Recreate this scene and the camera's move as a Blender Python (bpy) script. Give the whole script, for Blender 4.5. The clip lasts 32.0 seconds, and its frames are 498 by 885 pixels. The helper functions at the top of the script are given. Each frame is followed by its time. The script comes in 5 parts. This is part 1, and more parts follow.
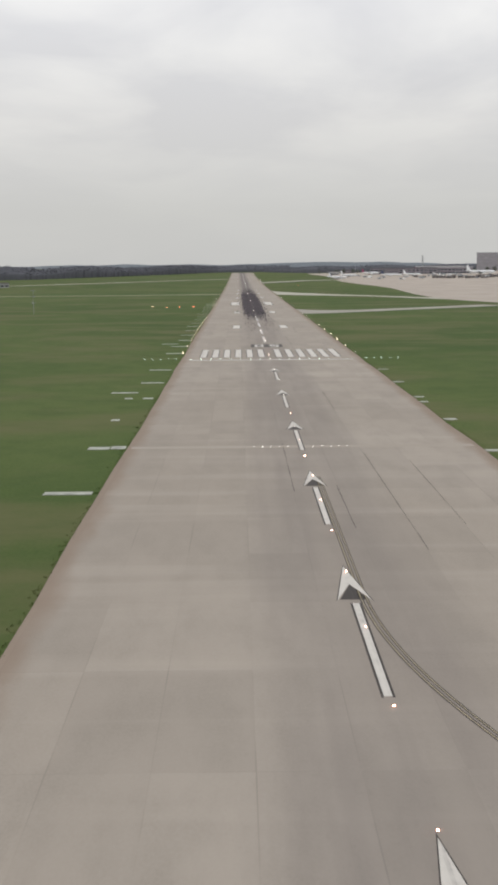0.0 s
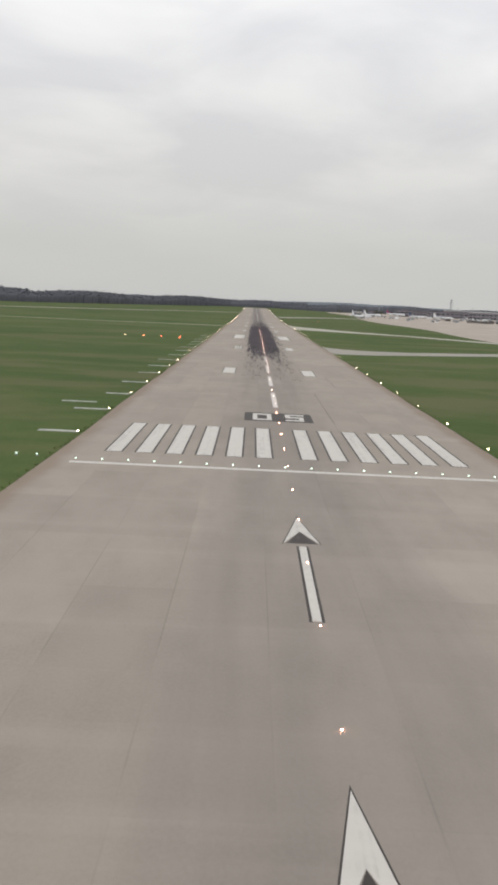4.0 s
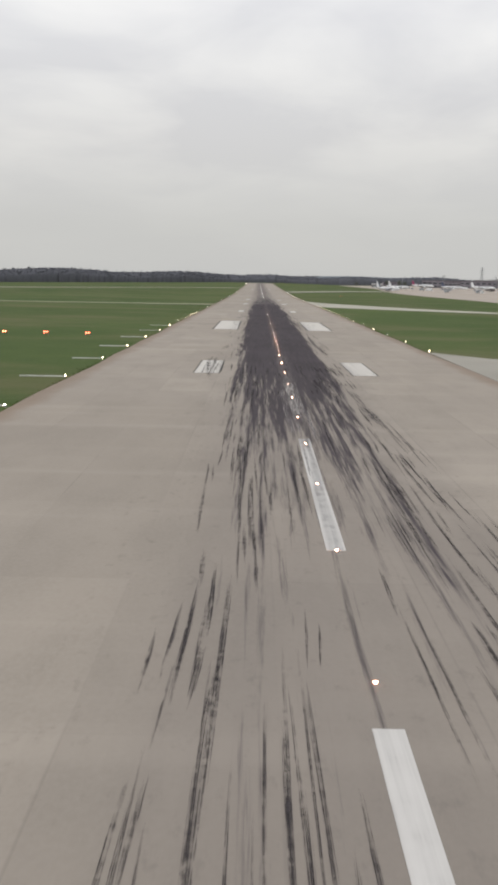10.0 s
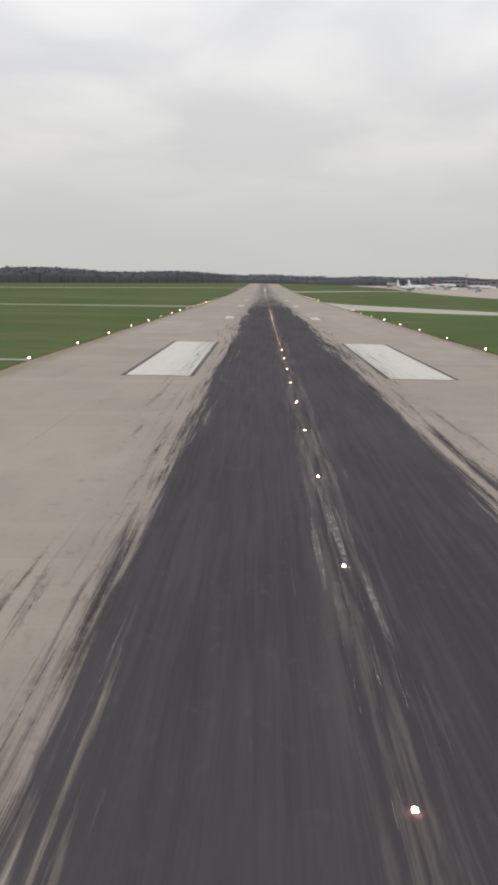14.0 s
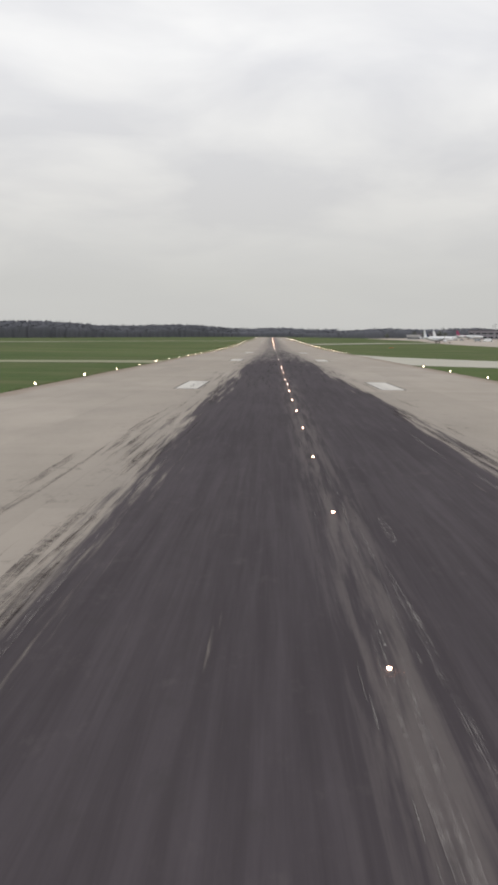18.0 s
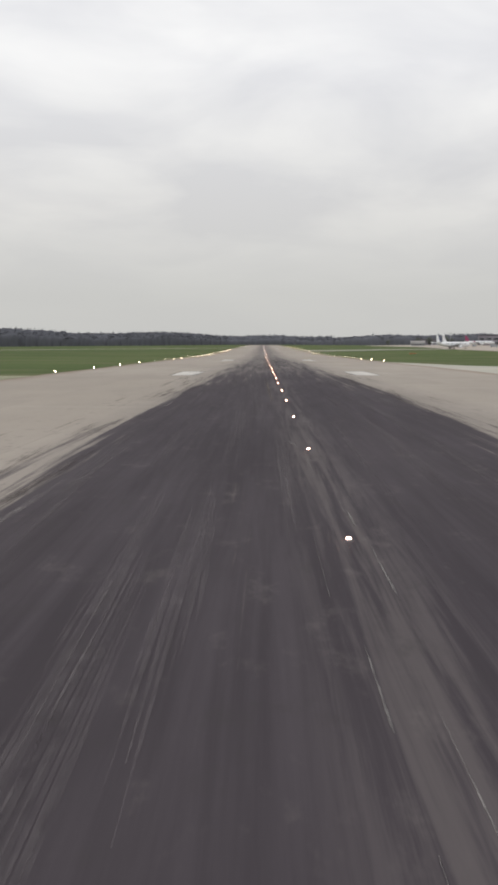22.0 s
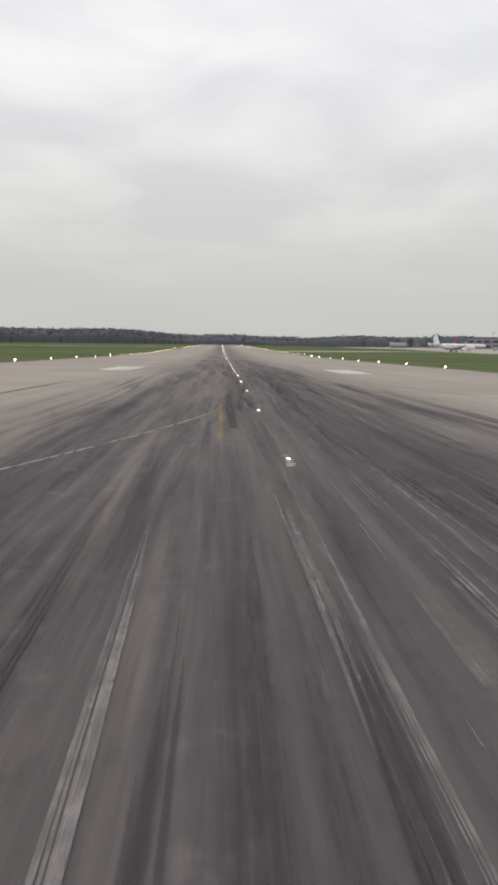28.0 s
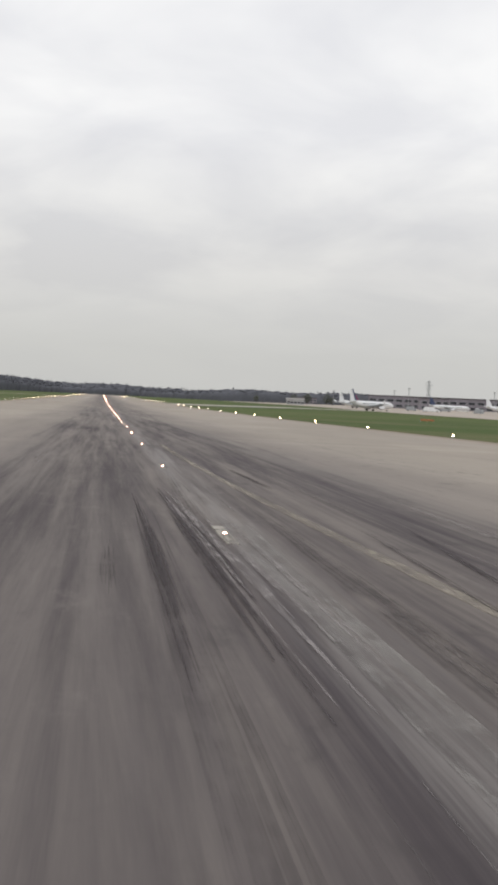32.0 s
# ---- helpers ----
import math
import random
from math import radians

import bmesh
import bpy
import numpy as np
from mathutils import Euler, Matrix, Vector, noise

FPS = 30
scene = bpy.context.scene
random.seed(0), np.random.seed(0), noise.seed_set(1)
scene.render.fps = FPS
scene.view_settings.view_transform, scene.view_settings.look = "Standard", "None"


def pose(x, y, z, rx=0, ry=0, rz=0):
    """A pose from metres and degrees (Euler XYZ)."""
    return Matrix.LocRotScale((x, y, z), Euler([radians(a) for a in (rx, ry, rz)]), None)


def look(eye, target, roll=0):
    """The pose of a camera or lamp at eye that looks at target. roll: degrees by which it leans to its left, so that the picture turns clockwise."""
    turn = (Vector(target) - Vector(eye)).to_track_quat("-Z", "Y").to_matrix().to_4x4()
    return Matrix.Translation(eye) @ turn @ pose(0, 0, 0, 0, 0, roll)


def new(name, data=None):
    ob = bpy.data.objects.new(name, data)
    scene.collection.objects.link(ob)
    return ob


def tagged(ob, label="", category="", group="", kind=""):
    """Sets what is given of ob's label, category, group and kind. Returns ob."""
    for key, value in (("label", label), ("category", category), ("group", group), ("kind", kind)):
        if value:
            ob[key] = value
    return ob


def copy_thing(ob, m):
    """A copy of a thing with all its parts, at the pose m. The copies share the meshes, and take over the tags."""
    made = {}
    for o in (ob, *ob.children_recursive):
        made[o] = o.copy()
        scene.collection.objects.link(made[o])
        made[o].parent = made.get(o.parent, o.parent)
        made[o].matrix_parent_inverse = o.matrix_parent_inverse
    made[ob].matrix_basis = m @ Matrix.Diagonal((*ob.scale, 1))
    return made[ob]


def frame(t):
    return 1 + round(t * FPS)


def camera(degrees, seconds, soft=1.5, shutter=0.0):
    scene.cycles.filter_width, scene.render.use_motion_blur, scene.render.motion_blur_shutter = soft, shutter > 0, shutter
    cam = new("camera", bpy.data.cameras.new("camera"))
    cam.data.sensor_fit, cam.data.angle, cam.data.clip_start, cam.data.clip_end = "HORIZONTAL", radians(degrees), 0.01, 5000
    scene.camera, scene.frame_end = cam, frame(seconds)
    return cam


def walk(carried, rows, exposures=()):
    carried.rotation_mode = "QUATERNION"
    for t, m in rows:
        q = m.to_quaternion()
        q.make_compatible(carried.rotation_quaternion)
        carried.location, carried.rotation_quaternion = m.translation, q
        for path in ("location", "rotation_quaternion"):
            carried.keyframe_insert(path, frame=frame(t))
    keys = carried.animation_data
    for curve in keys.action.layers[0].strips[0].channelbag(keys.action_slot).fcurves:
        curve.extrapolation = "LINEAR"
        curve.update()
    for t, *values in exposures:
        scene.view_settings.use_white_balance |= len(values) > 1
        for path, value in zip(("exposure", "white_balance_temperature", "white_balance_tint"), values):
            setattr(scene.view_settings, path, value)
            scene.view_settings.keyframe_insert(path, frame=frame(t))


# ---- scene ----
# The plan is drawn in airfield metres and built at S of that size.
S = 0.76

# t, x, y, height, turn to the left, tilt down, lean (degrees)
PATH = [
    (0, -9.67, -324.82, 27.55, -0.496, 9.441, -0.452),
    (0.5, -8.66, -301.19, 26.55, -0.616, 8.911, -0.288),
    (1, -7.76, -277.21, 25.43, -0.534, 8.798, -0.197),
    (1.5, -6.97, -252.85, 24.22, -0.510, 8.550, -0.114),
    (2, -6.30, -228.07, 22.95, -0.283, 8.453, -0.049),
    (2.5, -5.78, -202.72, 21.63, -0.352, 7.531, 1.255),
    (3, -5.37, -177.07, 20.34, -0.374, 7.369, 2.272),
    (3.5, -5.07, -151.29, 19.16, -0.195, 7.427, 2.895),
    (5.5, -3.83, -48.68, 15.21, 0.703, 7.223, 0.031),
    (6, -3.88, -24.53, 14.43, 0.589, 6.856, -0.560),
    (6.5, -3.83, -0.10, 13.89, 0.354, 6.046, -0.226),
    (7, -3.74, 24.35, 13.54, 0.526, 6.435, 0.134),
    (7.5, -3.70, 48.45, 13.34, 0.753, 6.346, 1.236),
    (8, -3.67, 72.33, 13.19, 0.701, 6.866, 2.115),
    (8.5, -3.58, 95.87, 12.92, 0.458, 7.481, 1.534),
    (9, -3.55, 119.47, 12.62, 0.375, 8.244, 0.933),
    (9.5, -3.73, 143.86, 12.37, 0.262, 8.504, 1.096),
    (10, -3.92, 167.99, 12.09, 0.330, 8.611, 1.094),
    (10.5, -3.93, 190.78, 11.68, 0.525, 8.732, 0.431),
    (11, -3.86, 213.12, 11.22, 0.797, 8.859, -0.458),
    (11.5, -3.78, 235.55, 10.75, 1.075, 8.137, -0.842),
    (12, -3.63, 258.03, 10.28, 1.413, 7.261, -0.761),
    (12.5, -3.33, 281.07, 9.84, 1.733, 7.816, -0.373),
    (13, -3.02, 303.49, 9.40, 1.663, 8.400, -0.108),
    (13.5, -2.84, 323.90, 8.89, 0.643, 8.496, 0.482),
    (14, -2.69, 343.45, 8.39, 0.583, 8.492, 0.874),
    (14.5, -2.51, 362.67, 7.95, 0.605, 8.310, 0.317),
    (16.5, -2.24, 437.80, 6.27, 1.554, 6.964, -0.264),
    (17, -2.12, 456.22, 5.96, 2.002, 7.048, -0.396),
    (17.5, -2.03, 474.87, 5.54, 1.831, 6.512, 0.105),
    (18, -1.97, 493.41, 5.11, 1.157, 5.544, 0.405),
    (18.5, -1.94, 511.33, 4.81, 0.917, 5.597, -0.088),
    (19, -1.92, 528.73, 4.57, 0.856, 5.747, -0.488),
    (19.5, -1.92, 545.35, 4.38, 0.797, 6.199, 0.025),
    (20, -1.90, 561.76, 4.17, 0.734, 6.482, 0.524),
    (20.5, -1.80, 578.61, 3.85, 0.763, 6.084, 0.252),
    (21, -1.67, 595.40, 3.52, 0.696, 5.378, -0.043),
    (21.5, -1.56, 611.86, 3.25, 0.678, 5.183, -0.008),
    (22, -1.45, 628.01, 3.01, 0.733, 5.048, 0.003),
    (22.5, -1.31, 643.67, 2.75, 0.869, 3.642, 0.588),
    (23, -1.18, 659.12, 2.54, 0.883, 2.562, 1.172),
    (23.5, -1.11, 674.57, 2.45, 0.939, 2.913, 1.269),
    (24, -1.08, 689.99, 2.36, 0.971, 3.822, 1.364),
    (24.5, -1.08, 705.58, 2.05, 0.899, 3.713, 1.059),
    (25, -1.09, 720.88, 1.84, 0.341, 2.459, 0.753),
    (25.5, -1.10, 735.57, 1.91, 0.249, 3.489, 0.704),
    (27.5, -1.22, 792.36, 1.90, 0.534, 3.913, 0.748),
    (28, -1.28, 806.26, 1.90, -1.559, 4.976, 0.935),
    (28.5, -1.29, 820.08, 1.92, -1.355, 6.069, 0.750),
    (29, -1.29, 833.86, 1.94, -1.017, 6.371, 0.573),
    (29.5, -1.34, 847.75, 1.91, -1.162, 5.148, 0.655),
    (30, -1.44, 861.52, 1.89, -1.531, 4.009, 0.755),
    (30.5, -1.58, 875.05, 1.91, -1.890, 3.371, 1.077),
    (31, -1.70, 888.50, 1.90, -2.222, 2.760, 1.557),
    (31.5, -1.85, 901.92, 1.86, -4.575, 1.618, 2.219),
    (32, -1.84, 915.09, 1.78, -7.988, 1.924, 2.734),
]

cam = camera(26.4, 32.0, soft=3.5, shutter=0.06)
walk(cam, [(t, pose(x * S, y * S, z * S, 90 - down, 0, turn) @ pose(0, 0, 0, 0, 0, lean)) for t, x, y, z, turn, down, lean in PATH])

# ---- sky and sun: a bright, even overcast ----
world = bpy.data.worlds.new("overcast_sky")
scene.world = world
world.use_nodes = True
wt = world.node_tree
wt.nodes.clear()


def wmath(op, a, b):
    n = wt.nodes.new("ShaderNodeMath")
    n.operation = op
    for i, v in enumerate((a, b)):
        if isinstance(v, (int, float)):
            n.inputs[i].default_value = v
        else:
            wt.links.new(v, n.inputs[i])
    return n.outputs[0]


SUN_UP, SUN_ROUND = radians(52), radians(200)
tc = wt.nodes.new("ShaderNodeTexCoord")
sep = wt.nodes.new("ShaderNodeSeparateXYZ")
wt.links.new(tc.outputs["Generated"], sep.inputs[0])
height = wmath("MAXIMUM", sep.outputs[2], 0.0)
lift = wmath("ADD", height, 0.21)
comb = wt.nodes.new("ShaderNodeCombineXYZ")
wt.links.new(wmath("DIVIDE", sep.outputs[0], lift), comb.inputs[0])
wt.links.new(wmath("DIVIDE", sep.outputs[1], lift), comb.inputs[1])
clouds = wt.nodes.new("ShaderNodeTexNoise")
clouds.inputs["Scale"].default_value = 1.9
clouds.inputs["Detail"].default_value = 5
clouds.inputs["Roughness"].default_value = 0.5
clouds.inputs["Distortion"].default_value = 0.35
wt.links.new(comb.outputs[0], clouds.inputs["Vector"])
grad = wt.nodes.new("ShaderNodeValToRGB")
els = grad.color_ramp.elements
els[0].position, els[0].color = 0.0, (0.560, 0.558, 0.545, 1)
els[1].position, els[1].color = 1.0, (0.93, 0.93, 0.95, 1)
for p, c in ((0.05, (0.590, 0.585, 0.567, 1)), (0.13, (0.715, 0.700, 0.690, 1)), (0.25, (0.875, 0.865, 0.875, 1)), (0.5, (0.93, 0.925, 0.945, 1))):
    e = els.new(p)
    e.color = c
wt.links.new(height, grad.inputs[0])
ramp = wt.nodes.new("ShaderNodeValToRGB")
ramp.color_ramp.elements[0].position, ramp.color_ramp.elements[0].color = 0.39, (0.908, 0.920, 0.934, 1)
ramp.color_ramp.elements[1].position, ramp.color_ramp.elements[1].color = 0.62, (1.078, 1.086, 1.070, 1)
wt.links.new(clouds.outputs["Fac"], ramp.inputs[0])
mul = wt.nodes.new("ShaderNodeMix")
mul.data_type, mul.blend_type = "RGBA", "MULTIPLY"
# low in the sky the haze hides the clouds' shapes
veil = wt.nodes.new("ShaderNodeMapRange")
veil.interpolation_type = "SMOOTHSTEP"
for i, value in enumerate((0.03, 0.17, 0.12, 1.0)):
    veil.inputs[i + 1].default_value = value
wt.links.new(height, veil.inputs[0])
wt.links.new(veil.outputs[0], mul.inputs["Factor"])
wt.links.new(grad.outputs[0], mul.inputs["A"])
wt.links.new(ramp.outputs[0], mul.inputs["B"])
sky = wt.nodes.new("ShaderNodeTexSky")
sky.sky_type, sky.sun_disc, sky.sun_elevation, sky.sun_rotation = "NISHITA", False, SUN_UP, SUN_ROUND
bg_sky, bg_cloud, add = wt.nodes.new("ShaderNodeBackground"), wt.nodes.new("ShaderNodeBackground"), wt.nodes.new("ShaderNodeAddShader")
bg_sky.inputs[1].default_value = 0.003
bg_cloud.inputs[1].default_value = 0.98
out = wt.nodes.new("ShaderNodeOutputWorld")
wt.links.new(sky.outputs[0], bg_sky.inputs[0])
wt.links.new(mul.outputs["Result"], bg_cloud.inputs[0])
wt.links.new(bg_sky.outputs[0], add.inputs[0])
wt.links.new(bg_cloud.outputs[0], add.inputs[1])
wt.links.new(add.outputs[0], out.inputs[0])

sun = new("sun", bpy.data.lights.new("sun", "SUN"))
sun.data.energy, sun.data.angle, sun.data.color = 0.6, radians(25), (1.0, 0.97, 0.93)
sun.matrix_world = look((0, 0, 50), (0.55 * 50, 0.55 * 50, 0))


# ---- materials ----
class Mat:
    """Node material with short helpers; lengths are airfield metres."""

    def __init__(self, name, rough=0.8, metal=0.0, spec=0.3):
        self.m = bpy.data.materials.new(name)
        self.m.use_nodes = True
        self.t = self.m.node_tree
        self.b = self.t.nodes["Principled BSDF"]
        self.b.inputs["Roughness"].default_value = rough
        self.b.inputs["Metallic"].default_value = metal
        self.b.inputs["Specular IOR Level"].default_value = spec
        geo = self.t.nodes.new("ShaderNodeNewGeometry")
        self.pos = geo.outputs["Position"]
        self.island = geo.outputs["Random Per Island"]
        info = self.t.nodes.new("ShaderNodeObjectInfo")
        self.rand = info.outputs["Random"]

    def at(self, sx=1.0, sy=1.0, sz=1.0, shift=0.0):
        n = self.t.nodes.new("ShaderNodeMapping")
        n.inputs["Scale"].default_value = (sx / S, sy / S, sz / S)
        n.inputs["Location"].default_value = (shift, shift * 1.7, shift * 0.6)
        self.t.links.new(self.pos, n.inputs["Vector"])
        return n.outputs[0]

    def noise(self, vec, scale=1.0, detail=4.0, rough=0.55, warp=0.0):
        n = self.t.nodes.new("ShaderNodeTexNoise")
        for k, v in (("Scale", scale), ("Detail", detail), ("Roughness", rough), ("Distortion", warp)):
            n.inputs[k].default_value = v
        self.t.links.new(vec, n.inputs["Vector"])
        return n.outputs["Fac"]

    def put(self, socket, v):
        if isinstance(v, (int, float)):
            socket.default_value = v
        elif isinstance(v, tuple):
            socket.default_value = (*v, 1) if len(v) == 3 else v
        else:
            self.t.links.new(v, socket)

    def math(self, op, a, b=0.0, clamp=False):
        n = self.t.nodes.new("ShaderNodeMath")
        n.operation, n.use_clamp = op, clamp
        self.put(n.inputs[0], a)
        self.put(n.inputs[1], b)
        return n.outputs[0]

    def ramp(self, v, lo, hi, a=0.0, b=1.0):
        n = self.t.nodes.new("ShaderNodeMapRange")
        n.interpolation_type = "SMOOTHSTEP"
        for i, x in enumerate((v, lo, hi, a, b)):
            self.put(n.inputs[i], x)
        return n.outputs[0]

    def mix(self, f, a, b, how="MIX"):
        n = self.t.nodes.new("ShaderNodeMix")
        n.data_type, n.blend_type = "RGBA", how
        self.put(n.inputs["Factor"], f)
        self.put(n.inputs["A"], a)
        self.put(n.inputs["B"], b)
        return n.outputs["Result"]

    def xyz(self):
        n = self.t.nodes.new("ShaderNodeSeparateXYZ")
        self.t.links.new(self.at(), n.inputs[0])
        return n.outputs

    def done(self, colour, bump=None, strength=0.3, dist=0.01, rough=None):
        self.put(self.b.inputs["Base Color"], colour)
        if rough is not None:
            self.put(self.b.inputs["Roughness"], rough)
        if bump is not None:
            n = self.t.nodes.new("ShaderNodeBump")
            n.inputs["Strength"].default_value, n.inputs["Distance"].default_value = strength, dist
            self.t.links.new(bump, n.inputs["Height"])
            self.t.links.new(n.outputs[0], self.b.inputs["Normal"])
        return self.m


def painted(name, colour, rough=0.5, metal=0.0, spread=0.12, scale=1.5, spec=0.4):
    k = Mat(name, rough, metal, spec)
    n = k.noise(k.at(), scale, 5)
    dirt = k.ramp(n, 0.35, 0.75, 1.0, 1.0 - spread)
    fine = k.ramp(k.noise(k.at(9, 9, 9), 1.0, 3), 0.3, 0.7, 0.96, 1.03)
    tone = k.math("MULTIPLY", dirt, fine)
    c = k.mix(1.0, colour, (1, 1, 1), "MULTIPLY")
    mul = k.t.nodes.new("ShaderNodeVectorMath")
    mul.operation = "SCALE"
    k.t.links.new(c, mul.inputs[0])
    k.t.links.new(tone, mul.inputs["Scale"])
    return k.done(mul.outputs[0], n, 0.1, 0.005)


def glowing(name, colour, power):
    m = bpy.data.materials.new(name)
    m.use_nodes = True
    b = m.node_tree.nodes["Principled BSDF"]
    b.inputs["Base Color"].default_value = (*colour, 1)
    b.inputs["Emission Color"].default_value = (*colour, 1)
    b.inputs["Emission Strength"].default_value = power
    return m


def concrete_runway():
    k = Mat("runway_concrete", 0.82, 0, 0.25)
    x, y, _ = k.xyz()
    big = k.noise(k.at(0.02, 0.012), 1.0, 5)
    mid = k.noise(k.at(0.25, 0.09), 1.0, 6, 0.6)
    fine = k.noise(k.at(5, 3), 1.0, 4, 0.65)
    base = k.mix(k.ramp(big, 0.3, 0.7), (0.308, 0.267, 0.224), (0.362, 0.318, 0.273))
    base = k.mix(k.ramp(mid, 0.35, 0.75, 0.0, 0.55), base, (0.243, 0.214, 0.181))
    base = k.mix(k.ramp(fine, 0.3, 0.7, 0.0, 0.3), base, (0.383, 0.341, 0.292))
    band = k.noise(k.at(0.012, 0.16, 1, 21), 1.0, 4)
    base = k.mix(k.ramp(band, 0.52, 0.72, 0.0, 0.4), base, (0.414, 0.364, 0.311))
    # each slab has its own tone
    cell = k.t.nodes.new("ShaderNodeCombineXYZ")
    k.put(cell.inputs[0], k.math("FLOOR", k.math("MULTIPLY", k.math("ADD", x, 3.1), 1 / 5.83)))
    k.put(cell.inputs[1], k.math("FLOOR", k.math("MULTIPLY", y, 1 / 15.0)))
    tone = k.t.nodes.new("ShaderNodeTexWhiteNoise")
    k.t.links.new(cell.outputs[0], tone.inputs["Vector"])
    base = k.mix(k.ramp(tone.outputs["Value"], 0.0, 1.0, 0.0, 0.24), base, (0.225, 0.198, 0.170))
    # slab joints, 5.83 m apart
    fx = k.math("ABSOLUTE", k.math("SUBTRACT", k.math("FRACT", k.math("MULTIPLY", k.math("ADD", x, 3.1), 1 / 5.83)), 0.5))
    fy = k.math("ABSOLUTE", k.math("SUBTRACT", k.math("FRACT", k.math("MULTIPLY", y, 1 / 15.0)), 0.5))
    joint = k.math("MAXIMUM", k.ramp(fx, 0.488, 0.498), k.ramp(fy, 0.495, 0.4995, 0.0, 0.5))
    joint = k.math("MULTIPLY", joint, k.ramp(k.noise(k.at(0.05, 0.05, 1, 7), 1.0, 3), 0.42, 0.66, 0.02, 0.36))
    base = k.mix(joint, base, (0.14, 0.125, 0.115))
    # brown algae and soil along the borders
    ax = k.math("ABSOLUTE", x)
    rim = k.math("ADD", ax, k.math("MULTIPLY", k.noise(k.at(0.3, 0.12, 1, 3), 1.0, 5), 3.0))
    base = k.mix(k.ramp(rim, 25.6, 28.2, 0.0, 0.7), base, (0.225, 0.165, 0.122))
    # darker, older centre strip
    worn = k.math("ADD", 0.42, k.math("MULTIPLY", k.ramp(y, 420.0, 780.0), 0.5))
    wavy = k.math("ADD", ax, k.math("MULTIPLY", k.noise(k.at(0.5, 0.01, 1, 15), 1.0, 5), 5.0))
    base = k.mix(k.math("MULTIPLY", k.math("MULTIPLY", k.ramp(wavy, 13.5, 6.5), worn), k.ramp(k.noise(k.at(0.3, 0.02, 1, 11), 1.0, 5), 0.3, 0.7, 0.55, 1.0)), base, (0.150, 0.131, 0.125))
    # tyre rubber: long streaks that grow together where wheels touch down
    along = k.math("MULTIPLY", k.ramp(y, 80.0, 385.0), k.ramp(y, 660.0, 830.0, 1.0, 0.81))
    along = k.math("MULTIPLY", along, k.ramp(y, 900.0, 1100.0, 1.0, 0.72))
    wob = k.math("ADD", ax, k.math("MULTIPLY", k.math("SUBTRACT", k.noise(k.at(0.7, 0.012, 1, 5), 1.0, 5), 0.5), 7.0))
    grow = k.math("SUBTRACT", k.ramp(y, 150.0, 420.0, 7.0, 8.9), k.ramp(y, 800.0, 940.0, 0.0, 2.6))
    side = k.math("SUBTRACT", 1.0, k.ramp(k.math("DIVIDE", wob, grow), 0.55, 1.1), True)
    env = k.math("MULTIPLY", along, side)
    streak = k.noise(k.at(1.5, 0.034, 1, 2), 1.0, 8, 0.68, 0.25)
    streak2 = k.noise(k.at(3.4, 0.085, 1, 9), 1.0, 6, 0.66, 0.3)
    st = k.math("ADD", k.math("MULTIPLY", streak, 0.62), k.math("MULTIPLY", streak2, 0.38))
    broken = k.noise(k.at(1.5, 0.05, 1, 41), 1.0, 7, 0.68, 0.3)
    mixer = k.t.nodes.new("ShaderNodeMix")
    k.put(mixer.inputs[0], k.ramp(y, 660.0, 820.0, 0.0, 0.5))
    k.put(mixer.inputs[2], st)
    k.put(mixer.inputs[3], broken)
    st = mixer.outputs[0]
    lo = k.math("SUBTRACT", 0.68, k.math("MULTIPLY", env, 0.44))
    hi = k.math("ADD", lo, k.ramp(y, 650.0, 820.0, 0.15, 0.31))
    rub = k.math("MULTIPLY", k.ramp(st, lo, hi), k.ramp(env, 0.0, 0.12, 0.0, 0.93))
    thin = k.ramp(ax, 1.3, 0.1, 0.0, 0.20)
    rub = k.math("SUBTRACT", rub, k.math("MULTIPLY", thin, k.ramp(streak2, 0.42, 0.6)), True)
    blot = k.noise(k.at(0.22, 0.05, 1, 27), 1.0, 6, 0.6)
    rcol = k.mix(k.ramp(k.math("ADD", k.math("MULTIPLY", streak2, 0.6), k.math("MULTIPLY", blot, 0.4)), 0.34, 0.66), (0.038, 0.032, 0.039), (0.062, 0.053, 0.062))
    col = k.mix(rub, base, rcol)
    grit = k.noise(k.at(1.6, 0.7, 1, 31), 1.0, 8, 0.72)
    col = k.mix(k.math("MULTIPLY", k.ramp(grit, 0.54, 0.76, 0.0, 0.30), k.ramp(y, 520.0, 800.0, 0.25, 1.0)), col, (0.28, 0.25, 0.23))
    col = k.mix(k.math("MULTIPLY", k.ramp(grit, 0.46, 0.28, 0.0, 0.45), k.math("MULTIPLY", k.ramp(ax, 13.0, 9.0, 0.2, 1.0), k.ramp(y, 60.0, 420.0, 0.12, 1.0))), col, (0.055, 0.049, 0.050))
    # a darker lane right of the centreline where aircraft turn off, a cleaner one left of it
    dark = k.math("MULTIPLY", k.math("MULTIPLY", k.ramp(x, -1.3, -0.5), k.ramp(x, 5.0, 2.0)), k.math("MULTIPLY", k.ramp(y, 796.0, 815.0), k.ramp(y, 925.0, 880.0)))
    col = k.mix(k.math("MULTIPLY", dark, k.ramp(broken, 0.35, 0.6, 0.65, 0.25)), col, (0.066, 0.058, 0.060))
    clean = k.math("MULTIPLY", k.math("MULTIPLY", k.ramp(x, -4.6, -3.4), k.ramp(x, -1.0, -1.5)), k.math("MULTIPLY", k.ramp(y, 822.0, 845.0), k.ramp(y, 980.0, 920.0)))
